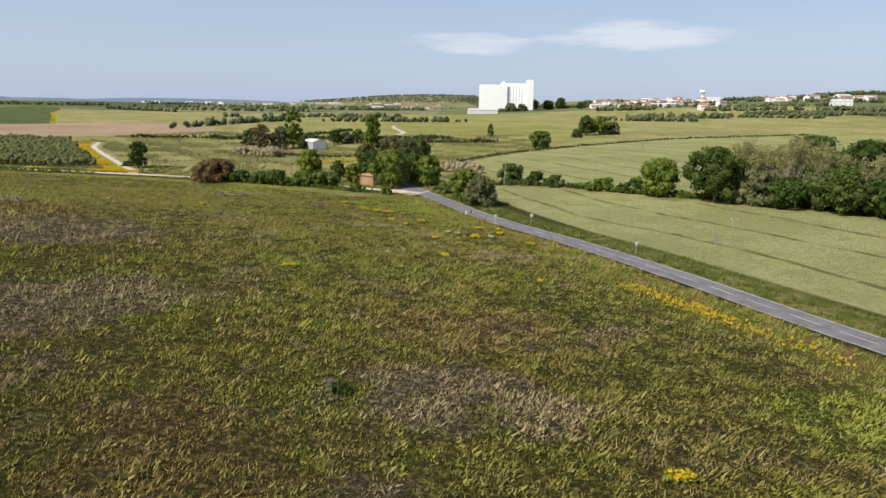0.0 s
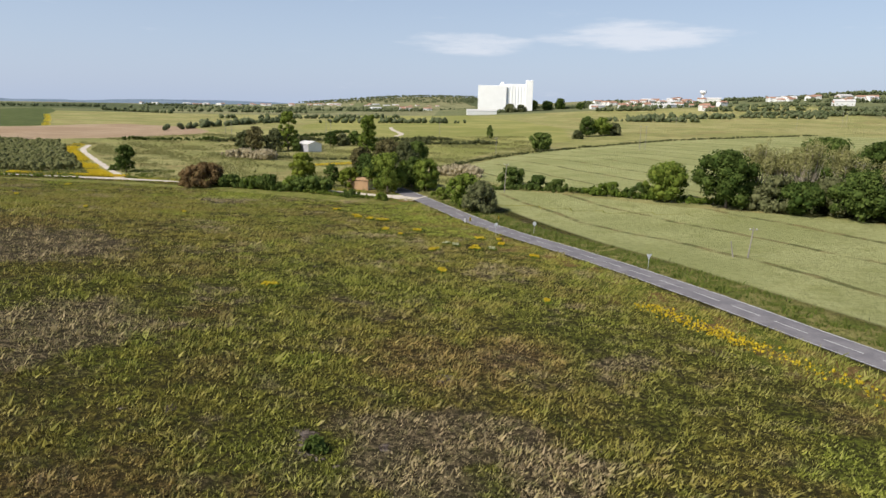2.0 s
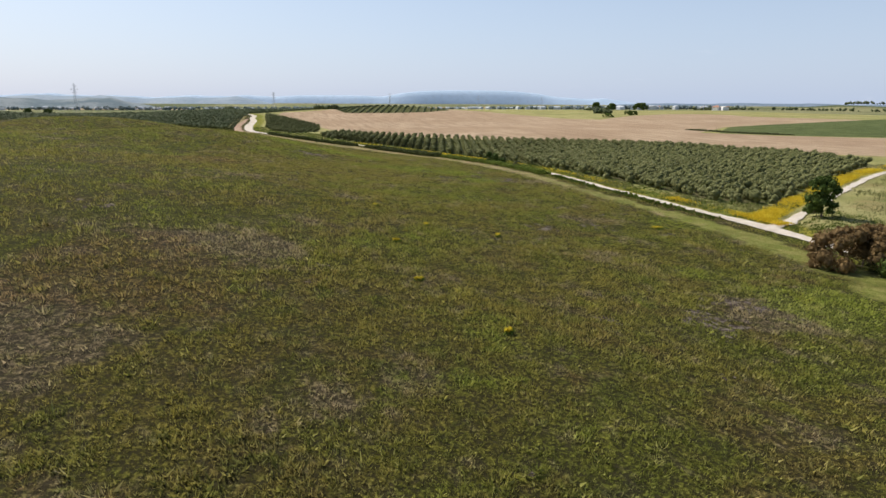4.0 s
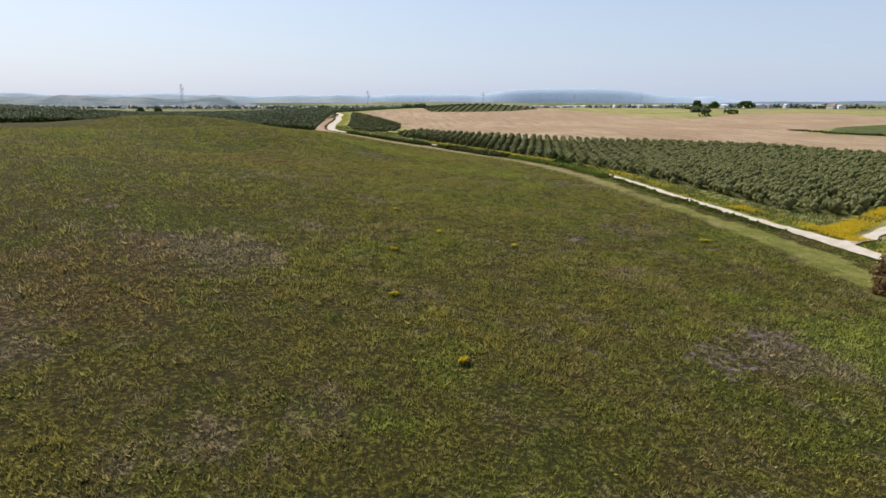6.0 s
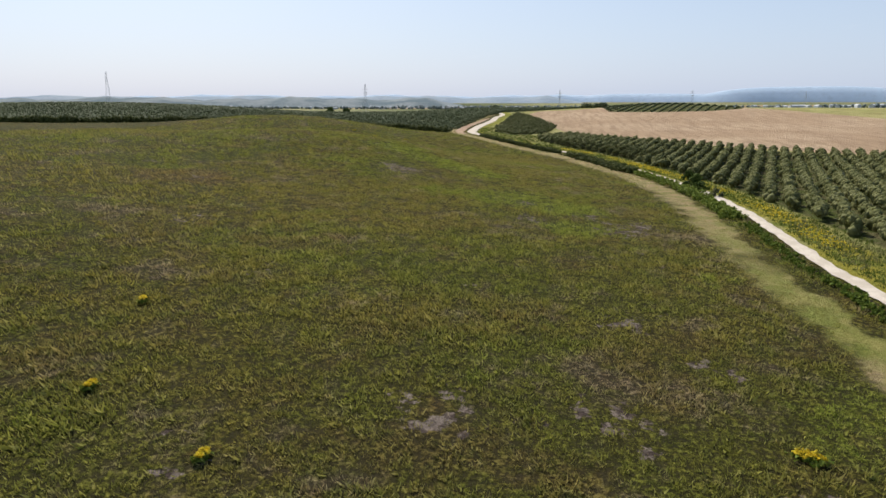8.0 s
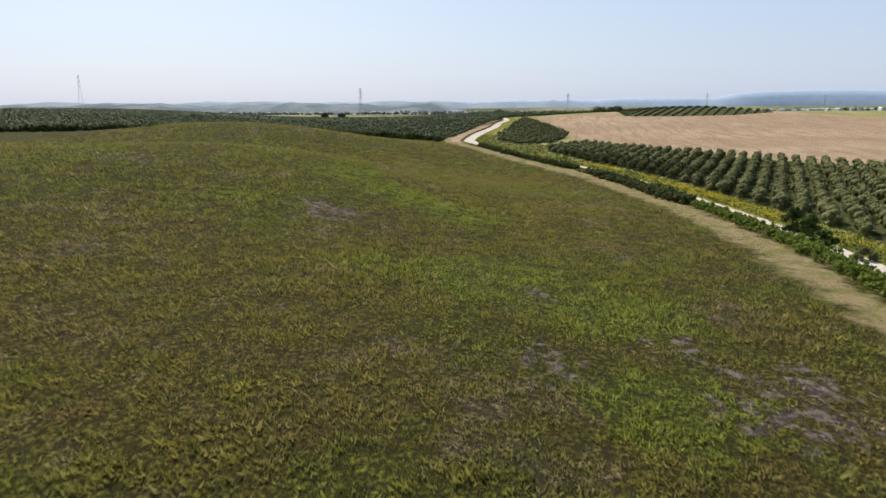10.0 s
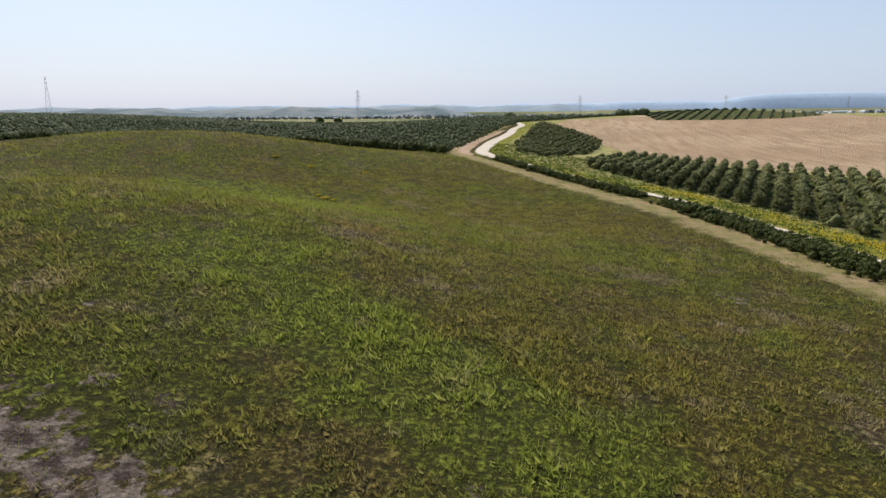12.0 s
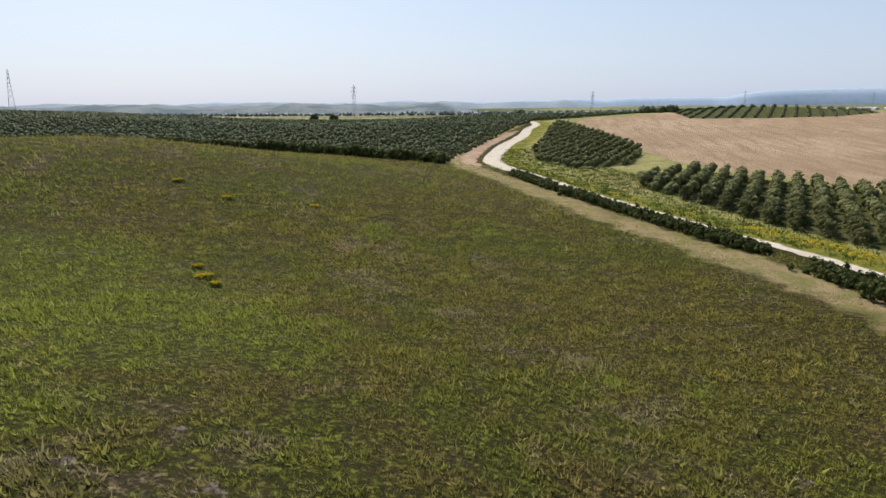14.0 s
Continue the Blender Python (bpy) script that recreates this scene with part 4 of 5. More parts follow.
def flower_verge(name, label, line, low, high, count, seed, material=YELLOW):
    """Blossoms strewn along the left-hand side of a plan line."""
    rng = np.random.default_rng(seed)
    p = smooth_line([(a, b, 0) for a, b in line], 1.0)[:, :2]
    d = np.gradient(p, axis=0)
    d /= np.linalg.norm(d, axis=1)[:, None]
    k = rng.integers(len(p), size=count)
    patch = np.sin(k * 0.19 + seed) + np.sin(k * 0.063 + 2 * seed) + rng.normal(0, 0.7, count)
    k = k[patch > -0.2]
    off = low + (high - low) * rng.beta(2, 2, len(k))
    q = p[k] + np.stack((-d[k, 1], d[k, 0]), 1) * off[:, None] + rng.normal(0, 0.4, (len(k), 2))
    c = np.stack((q[:, 0], q[:, 1], height(q[:, 0], q[:, 1]) + rng.uniform(0.25, 0.75, len(k))), 1)
    return tagged(new(name, mesh_of(name, *leaf_cloud(rng, c, np.full(len(k), 0.15), len(k) * 3, 0.13, up=1.0), material)), label, "wildflowers", kind="stuff")


flower_verge("flower_verge", "dense strip of yellow wildflowers between track and grove", [t[:2] for t in TRACK[1:7]], 2.4, 9.0, 30000, 1)
flower_verge("flower_verge", "yellow wildflowers between lane and olive grove", [t[:2] for t in LANE[::-1] if -172 < t[0] < -100], 2.6, 8.0, 4500, 2)
flower_verge("flower_verge", "bright yellow wildflowers between lane and olive grove", [t[:2] for t in LANE[::-1] if -465 < t[0] < -300], 3.5, 9.5, 1500, 4)
flower_verge("flower_verge", "scattered yellow wildflowers along the lane", [t[:2] for t in LANE[::-1] if -380 < t[0] < -165], 2.8, 8.5, 1900, 5)
flower_verge("flower_verge", "streak of yellow wildflowers beside the country road", ((45, 66), (41, 73), (37, 80), (33, 87), (29, 94)), 0.5, 4.5, 800, 3)
for x, y in ((0.6, 131.4), (2.4, 130.2), (9, 128)):
    flowers(x, y, 0, (x * 53) % 360, True)
flower_verge("flower_verge", "far strip of yellow wildflowers beside the dark olive plot", ((-478, 838), (-400, 705), (-322, 566)), -7, 0, 6000, 7)
flower_verge("flower_verge", "yellow flower patch in the far pasture", patch_line, -4, 6, 1500, 6)


# ---- olive groves ----
def olive_crown(seed, clumps, leaves, size, fill=0.85):
    rng = np.random.default_rng(seed)
    c, r = crown(rng, 3.1, 3.35, 0.05, clumps)
    return joined(leaf_cloud(rng, c, r, leaves, size), cores(rng, c, r, fill))


def grove_spots(ring, way, gap, step, seed, jitter=0.3):
    """Planting places in rows along the way inside an outline."""
    rng = np.random.default_rng(seed)
    p = np.array(ring, float)
    u = np.array(way, float) / np.hypot(*way)
    w = np.array((-u[1], u[0]))
    a, b = p @ u, p @ w
    s, t = [v.ravel() for v in np.meshgrid(np.arange(a.min(), a.max(), step), np.arange(b.min(), b.max(), gap))]
    s = s + rng.normal(0, jitter, s.shape)
    t = t + rng.normal(0, jitter * 0.4, t.shape)
    x, y = s * u[0] + t * w[0], s * u[1] + t * w[1]
    keep = (inside_distance(x, y, ring) > 0.5) & (rng.uniform(size=x.shape) > 0.03)
    return x[keep], y[keep]


def massed(name, label, x, y, forms, material, seed, size=(0.8, 1.2), category="olive grove", sink=0.1):
    """Many trees as one object, each a turned copy of one of the forms."""
    rng = np.random.default_rng(seed)
    which = rng.integers(len(forms), size=len(x))
    v, f, n = [], [], 0
    z = height(x, y) - sink
    for k, (fv, ff) in enumerate(forms):
        i = np.flatnonzero(which == k)
        a, s = rng.uniform(0, 2 * np.pi, len(i)), rng.uniform(*size, len(i))
        ca, sa = np.cos(a) * s, np.sin(a) * s
        px = fv[None, :, 0] * ca[:, None] - fv[None, :, 1] * sa[:, None] + x[i][:, None]
        py = fv[None, :, 0] * sa[:, None] + fv[None, :, 1] * ca[:, None] + y[i][:, None]
        pz = fv[None, :, 2] * s[:, None] + z[i][:, None]
        v.append(np.stack((px, py, pz), 2).reshape(-1, 3))
        f.append((ff[None] + (np.arange(len(i)) * len(fv))[:, None, None]).reshape(-1, 3) + n)
        n += len(i) * len(fv)
    return tagged(new(name, mesh_of(name, np.vstack(v), np.vstack(f), material)), label, category, kind="stuff")


ROWS = (-0.955, 0.30)
gx, gy = grove_spots(GROVE, ROWS, 4.8, 1.6, 3, 0.2)
lane_gap = side_distance(gx, gy, LANE)
front = (gx < -372) & (gx > -470) & (lane_gap > -26)
pick = np.flatnonzero(front)
pick = pick[np.argsort(-lane_gap[pick])][:290]
single = np.zeros(len(gx), bool)
single[pick] = True
crowns = [mesh_of("crown", *olive_crown(50 + i, 16, 420, 0.21, 0.9), OLIVE) for i in range(4)]
trunks = []
for i in range(2):
    bm = rod((0, 0, -0.1), (0.1 - 0.2 * i, 0.05, 1.0), 0.13, 0.09, 6)
    for a in (0.4, 2.5, 4.6):
        rod((0.1 - 0.2 * i, 0.05, 0.9), (0.7 * math.cos(a + i), 0.7 * math.sin(a + i), 1.9), 0.07, 0.03, 5, bm)
    bm.transform(Matrix.Scale(S, 4))
    me = bpy.data.meshes.new("trunk")
    bm.to_mesh(me)
    bm.free()
    me.materials.append(BARK)
    trunks.append(me)
rng = np.random.default_rng(5)
for k, i in enumerate(np.flatnonzero(single)):
    tree = stand("olive_tree", gx[i], gy[i], "young grey-green olive tree in a dense planted row", "olive tree", "olive trees of the grove", rng.uniform(0, 360), 0.1)
    tree.scale = (1, 1, rng.uniform(0.85, 1.15))
    part("trunk", trunks[k % 2], BARK, tree)
    part("crown", crowns[k % 4], OLIVE, tree)
mid_forms = [olive_crown(60 + i, 3, 22, 0.40, 0.95) for i in range(4)]
plain_forms = [olive_crown(65 + i, 3, 20, 0.36, 0.9) for i in range(4)]
far_forms = [olive_crown(70 + i, 1, 8, 0.45, 1.15) for i in range(4)]
behind = ~single & (gx > -320) & (lane_gap < -70)
single = single | behind
massed("olive_grove", "rows of grey-green olive trees between lane and ploughed field", gx[~single], gy[~single], mid_forms, OLIVE, 8)
massed("olive_grove", "dense grey-green olive rows beside track and lane", gx[behind], gy[behind], plain_forms, OLIVE, 18, (0.85, 1.2))
bx, by = grove_spots(GROVE_BEND, (-0.965, 0.26), 4.6, 1.8, 4)
massed("olive_grove", "small plot of olive trees inside the lane's bend", bx, by, mid_forms, OLIVE, 9, (0.6, 0.9))
wx, wy = grove_spots(GROVE_WEST, (-0.55, -0.83), 5.2, 2.9, 6)
near_edge = inside_distance(wx, wy, GROVE_WEST) < 8
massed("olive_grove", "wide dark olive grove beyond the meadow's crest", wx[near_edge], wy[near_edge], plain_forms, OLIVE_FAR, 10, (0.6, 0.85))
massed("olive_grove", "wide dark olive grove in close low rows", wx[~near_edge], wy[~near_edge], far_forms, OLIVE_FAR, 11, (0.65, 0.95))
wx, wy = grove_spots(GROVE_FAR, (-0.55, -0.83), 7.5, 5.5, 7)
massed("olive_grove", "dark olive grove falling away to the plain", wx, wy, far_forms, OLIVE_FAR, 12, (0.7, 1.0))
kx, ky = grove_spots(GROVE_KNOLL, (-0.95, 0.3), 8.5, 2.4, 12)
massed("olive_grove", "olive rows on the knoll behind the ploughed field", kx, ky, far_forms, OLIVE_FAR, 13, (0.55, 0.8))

# ---- hedges and scrub ----
def hedge(name, label, line, tall, wide, material, seed, density=3.2, size=0.24, category="hedge", rough=0.35):
    """A ragged hedge along a plan line."""
    rng = np.random.default_rng(seed)
    p = smooth_line([(a, b, 0) for a, b in line], 1.0)
    n = int(len(p) * density * 1.7)
    k = rng.integers(len(p), size=n)
    swell = 0.65 + rough * np.sin(k * 0.23 + seed) * np.sin(k * 0.071 + 2 * seed) + rng.uniform(0, 0.35, n)
    x, y = p[k, 0] + rng.normal(0, wide * 0.3, n), p[k, 1] + rng.normal(0, wide * 0.3, n)
    r = np.clip(swell, 0.35, 1.3) * tall * rng.uniform(0.2, 0.36, n)
    z = height(x, y) + np.clip(swell, 0.3, 1.3) * tall * rng.uniform(0.12, 0.70, n)
    c = np.stack((x, y, z), 1)
    v, f = joined(leaf_cloud(rng, c, r, n * 17, size), cores(rng, c, r, 0.7))
    return tagged(new(name, mesh_of(name, v, f, material)), label, category, kind="thing")


def beside(line, off, x_low, x_high):
    """Part of a plan line, moved to its left by off metres."""
    p = smooth_line(line, 6.0)[:, :2]
    d = np.gradient(p, axis=0)
    d /= np.linalg.norm(d, axis=1)[:, None]
    q = p + np.stack((-d[:, 1], d[:, 0]), 1) * off
    return [tuple(v) for v in q if x_low < v[0] < x_high]


hedge("bramble_hedge", "dark low bramble hedge between dry strip and lane", beside(LANE, 5.0, -318, -205), 1.8, 3.8, FRESH, 1, 5.5, rough=0.15)
hedge("bramble_hedge", "dark dense bramble hedge beside the gravel lane", beside(LANE, 5.8, -505, -408), 2.3, 3.6, BRAMBLE, 2, 9.0, rough=0.15)
hedge("bramble_hedge", "tall broad bramble hedge beside the gravel lane", beside(LANE, 6.6, -402, -316), 2.7, 4.8, BRAMBLE, 3, 11.0, rough=0.15)
hedge("bramble_hedge", "low bramble tangle on the lane's bank", beside(LANE, 4.2, -204, -120), 1.0, 2.0, FRESH, 4, 2.6)
hedge("weed_bank", "rank green weeds above the road junction", beside(LANE, 7, -62, -14), 1.3, 3.2, FRESH, 5, 2.4)
hedge("lane_hedge", "tall dark-green thicket along the gravel lane", ((-74, 232), (-62, 227), (-50, 222), (-38, 219)), 4.6, 5.0, OAK, 31, 6.0, 0.34)
hedge("scrub_hedge", "green scrub hedge between crop fields", ((14, 224), (30, 221), (44, 214)), 2.2, 3.0, OAK, 6, 2.4, 0.4)
hedge("scrub_hedge", "green scrub hedge under the field trees", ((44, 212), (60, 200), (78, 187), (110, 168)), 2.6, 3.5, FRESH, 7, 2.4, 0.4)
hedge("reed_bed", "tan dry reeds beside the road trees", ((-5, 267), (3, 262), (12, 257)), 4.5, 3.0, REED, 8, 5, 0.4, "reeds")
hedge("reed_bed", "tan dry reeds beside the bare trees", ((-106, 345), (-92, 338), (-84, 334)), 5.5, 5.0, REED, 9, 6, 0.45, "reeds")
hedge("field_hedge", "dark hedge along a grass field's edge", ((-150, 442), (-120, 455), (-80, 470), (-35, 474), (5, 470)), 3.2, 3.0, GREY, 10, 1.6, 0.6)
hedge("field_hedge", "dark weedy ditch line between pale crop fields", ((-4, 280), (20, 335), (55, 378), (110, 425), (160, 462), (270, 510)), 1.2, 3.0, GREY, 11, 0.9, 0.5)
hedge("grove_edge_hedge", "dark tree hedge along the western grove's edge", ((-536, 128), (-562, 60), (-552, 14), (-512, -44), (-462, -94), (-415, -175)), 5.0, 3.5, BRAMBLE, 12, 3.4, 0.5, rough=0.15)
hedge("field_hedge", "dark weedy terrace edge between grass fields", ((-95, 352), (-63, 342), (-42, 343)), 1.4, 4.0, GREY, 21, 1.6, 0.45)
hedge("field_hedge", "dark shrub row along the far pasture", ((-40, 448), (-13, 444), (10, 440), (30, 436)), 3.4, 3.5, GREY, 22, 1.8, 0.5)
hedge("weed_strip", "dark weeds and stones lying in the ploughed field", ((-480, 494), (-452, 498), (-425, 506), (-395, 520)), 1.6, 6.0, GREY, 23, 1.8, 0.45)
hedge("field_hedge", "dark shrubs between ploughed field and grass", ((-200, 432), (-150, 452), (-110, 480), (-75, 540)), 2.6, 3.0, OAK, 13, 1.4, 0.5)

# ---- trees, shrubs ----
NAMES = {"redbush": ("spreading rust-brown shrub in the lane hedge", RUST), "willow": ("rounded yellow-green willow beside the lane", LIME), "lime": ("small bright yellow-green tree beside the lane", LIME),
         "fresh": ("leafy mid-green tree beside the road", FRESH), "oak": ("dense dark-green tree at a field's edge", OAK), "grey": ("grey-green roadside bush with dense foliage", GREY),
         "bare": ("half-bare pale tree with thin twigs", BARE), "rust": ("brownish half-bare tree behind the road", DULL), "poplar": ("tall narrow green poplar above the other trees", FRESH)}
PLANTS = (("redbush", -80, 231, 7.4, 18.5), ("oak", -71, 231, 4, 8), ("fresh", -63, 227, 4, 8), ("oak", -56, 223, 5, 9), ("fresh", -48, 222, 5, 8), ("fresh", -40, 221, 3.4, 7), ("oak", -28, 208, 2.4, 7), ("fresh", -18, 200, 2.4, 4),
          ("willow", -48, 236, 11, 9.5), ("oak", -38, 234, 7.4, 5.5), ("lime", -31.5, 228, 6.8, 6.6), ("fresh", -18, 219, 12.2, 13), ("rust", -20, 246, 15, 13), ("rust", -30, 250, 12, 10), ("fresh", -6, 223, 10, 10),
          ("oak", -12, 297, 11, 11), ("grey", 9.5, 183, 8, 10.5), ("fresh", 5.5, 191, 9, 9.5), ("fresh", -1, 205, 3.2, 6), ("grey", -14, 243, 14, 11), ("oak", -11, 231, 10, 10.5), ("oak", -22, 231, 10, 11), ("oak", -16, 250, 10, 11), ("oak", -27, 246, 10, 11), ("oak", -121, 264, 10, 8), ("oak", -127, 267, 2.2, 4),
          ("oak", 22, 232, 6.2, 9), ("oak", 30, 224, 4.4, 9), ("oak", 36, 220, 3.6, 8), ("fresh", 50, 211, 3.6, 12), ("oak", 57, 205, 4.2, 9), ("fresh", 62.5, 197, 11, 11.5), ("oak", 74, 184, 15, 15.5), ("bare", 83, 187, 16, 13), ("bare", 93, 181, 17, 15), ("oak", 88, 173, 8, 12),
          ("oak", 97, 164, 11, 13), ("bare", 107, 165, 14, 12), ("oak", 118, 170, 14, 15), ("oak", 122, 226, 15, 20), ("oak", 138, 222, 14, 16), ("oak", 130, 180, 16, 17), ("oak", 112, 196, 12, 15),
          ("oak", 150, 1235, 18, 22), ("oak", 176, 1230, 16, 22), ("oak", 200, 1235, 19, 24), ("grey", 104, 1150, 14, 24), ("grey", 122, 1150, 12, 22), ("oak", 226, 1180, 12, 16),
          ("grey", 84, 178, 9, 12), ("grey", 95, 172, 9, 13), ("oak", 103, 172, 11, 13), ("grey", 112, 160, 10, 14), ("oak", 124, 162, 13, 16), ("grey", 121, 152, 9, 12), ("bare", 88, 183, 15, 13), ("bare", 100, 177, 16, 14), ("oak", 53, 388, 9.5, 14), ("oak", 100, 498, 14, 13), ("fresh", 112, 506, 13, 15), ("grey", 122, 510, 9, 13), ("grey", 89, 474, 6, 9), ("oak", 30, 482, 9, 4.5), ("poplar", -29, 262, 23, 8.5),
          ("poplar", -91, 402, 22, 10), ("grey", -96, 392, 13, 11), ("rust", -106, 388, 14, 12), ("grey", -114, 395, 11, 12), ("oak", -85, 396, 7, 6), ("oak", -72, 434, 9, 9), ("grey", -65, 438, 8, 9), ("oak", -58, 441, 9, 10), ("oak", -50, 446, 8, 9),
          ("oak", -271, 237.5, 4.2, 4.4), ("oak", -276, 236.5, 4.6, 4.6), ("oak", -262, 237, 2.6, 4.6), ("grey", -250, 238, 2.2, 3.6), ("oak", -122, 420, 7, 8), ("oak", -100, 360, 3.5, 5), ("oak", -8.7, 51, 1.0, 1.7), ("oak", -1237, -174, 10, 15), ("oak", -1245, -148, 9, 16), ("oak", 104, 158, 9, 12), ("grey", 108, 163, 11, 13), ("oak", -1290, 870, 16, 22), ("oak", -1265, 892, 14, 18), ("oak", -1230, 940, 15, 30), ("oak", -700, 548, 5, 13), ("oak", -752, 612, 6, 16))
for k, (kind, x, y, h, w) in enumerate(PLANTS):
    label, leaves = NAMES[kind]
    if kind == "bare":
        make_bare_tree(label, x, y, h, w, 100 + k, leaves, "trees and shrubs of the valley")
        continue
    small = h < 5.5
    if small and kind in ("oak", "fresh", "grey"):
        label = {"oak": "low dark-green shrub beside lane and field", "fresh": "low leafy green shrub beside the lane", "grey": "low grey-green shrub beside lane and field"}[kind]
    far = y > 290
    bushy = small or kind in ("redbush", "grey")
    make_tree("shrub" if small or kind == "redbush" else "tree", label, x, y, h, w, leaves, 100 + k, 0.03 if bushy else 0.10, "tall" if kind == "poplar" else "bush" if bushy else "round",
              0.36 if not far else 0.6, 26 if small else 64, 0.6 if kind == "rust" else 0.74, 1.1 if kind == "rust" else 2.1, "shrub" if small or kind == "redbush" else "tree", "trees and shrubs of the valley")

# far woods and scattered trees, too many to count
def tree_form(seed, h, w):
    r = np.random.default_rng(seed)
    c, q = np.array(((w * 0.14, w * 0.1, h * 0.36), (-w * 0.12, -w * 0.15, h * 0.58))), np.array((h * 0.42, h * 0.38))
    return joined(leaf_cloud(r, c, q, 8, 1.3), cores(r, c, q, 0.95))


WOOD_FORMS = [tree_form(90 + i, 8, 8) for i in range(4)]
rng = np.random.default_rng(77)


def strewn(count, cx, cy, rx, ry, turn=0.0):
    count = int(count * 1.5)
    a, r = rng.uniform(0, 2 * np.pi, count), np.sqrt(rng.uniform(0, 1, count))
    u, v = r * np.cos(a) * rx, r * np.sin(a) * ry
    t = radians(turn)
    return cx + u * math.cos(t) - v * math.sin(t), cy + u * math.sin(t) + v * math.cos(t)


# count, east, north, half length, half width, turn
WOODS = ((850, -110, 2780, 480, 150, 4), (30, 169, 1285, 26, 8, 0), (40, 215, 1245, 34, 9, -10), (26, 102, 1165, 34, 6, 0), (30, 300, 1345, 40, 12, -10), (60, 350, 1245, 110, 20, -20), (40, 420, 1225, 80, 16, -25), (40, 250, 985, 44, 9, -20), (60, 520, 1280, 60, 9, -30), (40, 560, 1195, 46, 9, -30), (46, 605, 1200, 44, 10, -30), (90, 710, 1205, 70, 12, -20),
         (30, -760, 1860, 60, 14, 10), (46, -800, 2080, 110, 16, 10), (26, -735, 1400, 34, 8, 10), (40, -600, 2430, 150, 10, 5))
HEDGEROWS = ((40, 219, 752, 50, 4, -25), (36, 269, 812, 60, 6, -28), (46, 340, 800, 90, 7, -32), (40, 400, 805, 60, 8, -30), (46, 460, 790, 60, 8, -30), (40, 500, 820, 60, 8, -35), (40, 387, 885, 60, 8, -30), (30, 430, 925, 70, 6, -30), (36, 560, 1000, 80, 8, -35), (30, 640, 1080, 70, 8, -35), (34, 330, 1090, 70, 8, -20), (30, 400, 1160, 60, 8, -20),
             (46, -170, 860, 110, 4, 12), (46, -185, 640, 120, 3, 78), (30, -60, 705, 80, 3, 5), (50, -330, 1140, 120, 5, 8), (60, -240, 1380, 170, 8, 4), (40, -120, 1340, 80, 6, 0), (50, -460, 1040, 90, 3, -30), (40, -480, 1700, 160, 8, 5), (50, -60, 1900, 260, 9, 0), (60, -280, 2150, 300, 9, 0), (60, -560, 1350, 420, 9, 8), (60, -1000, 1180, 300, 8, 20),
             (14, -817, 610, 14, 5, 20), (20, -1045, 730, 24, 6, 30), (30, -1190, 1095, 60, 7, 30), (20, -1100, 1385, 40, 8, 20), (40, -1900, 1150, 320, 14, 30), (30, -930, 255, 26, 5, 30), (10, -970, 130, 30, 4, 10))
WOODS = WOODS + HEDGEROWS
sx, sy = (np.concatenate(v) for v in zip(*(strewn(*w) for w in WOODS)))
massed("far_woods", "dark scattered trees and woods across the far countryside", sx, sy, WOOD_FORMS, FAR_OAK, 14, (0.35, 0.95), "woods", 0.3)
# plain to the west: woods and hamlets, with haze painted into their colours
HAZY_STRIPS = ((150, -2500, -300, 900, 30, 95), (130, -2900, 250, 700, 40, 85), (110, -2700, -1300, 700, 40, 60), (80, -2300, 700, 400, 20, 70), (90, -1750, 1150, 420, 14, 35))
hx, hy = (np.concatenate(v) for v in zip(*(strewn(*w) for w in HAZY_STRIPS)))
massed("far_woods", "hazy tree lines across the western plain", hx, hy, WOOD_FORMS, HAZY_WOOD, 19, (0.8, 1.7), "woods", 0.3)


# ---- buildings ----
def make_house(x, y, turn, length, depth, tall, roof_rise, label, wall=WHITEWASH, top=TILES, windows=3, storeys=1, name="house", category="house", group="houses of the far town"):
    """A gabled house: walls, roof with eaves, door and windows."""
    home = stand(name, x, y, label, category, group, turn, 0.3)
    bm = box(-length / 2, length / 2, -depth / 2, depth / 2, -0.5, tall)
    for s in (-1, 1):
        v = [bm.verts.new(p) for p in ((s * length / 2, -depth / 2, tall), (s * length / 2, depth / 2, tall), (s * length / 2, 0, tall + roof_rise))]
        bm.faces.new(v)
    part("wall", bm, wall, home)
    bm = bmesh.new()
    eave, thick, slope = 0.4, 0.22, roof_rise / (depth / 2)
    for s in (-1, 1):
        a = [(-length / 2 - eave, 0, tall + roof_rise), (length / 2 + eave, 0, tall + roof_rise), (length / 2 + eave, s * (depth / 2 + eave), tall - eave * slope), (-length / 2 - eave, s * (depth / 2 + eave), tall - eave * slope)]
        low = [bm.verts.new((p[0], p[1], p[2] + 0.02)) for p in a]
        high = [bm.verts.new((p[0], p[1], p[2] + thick)) for p in a]
        bm.faces.new(high)
        bm.faces.new(low[::-1])
        for i in range(4):
            bm.faces.new((low[i], low[(i + 1) % 4], high[(i + 1) % 4], high[i]))
    part("roof", bm, top, home)
    for level in range(storeys):
        for i in range(windows):
            px = -length / 2 + length * (i + 0.5) / windows
            pz = 1.0 + 2.8 * level
            part("window", box(px - 0.5, px + 0.5, -depth / 2 - 0.06, -depth / 2 + 0.05, pz, pz + 1.2), DARK, home)
    return home


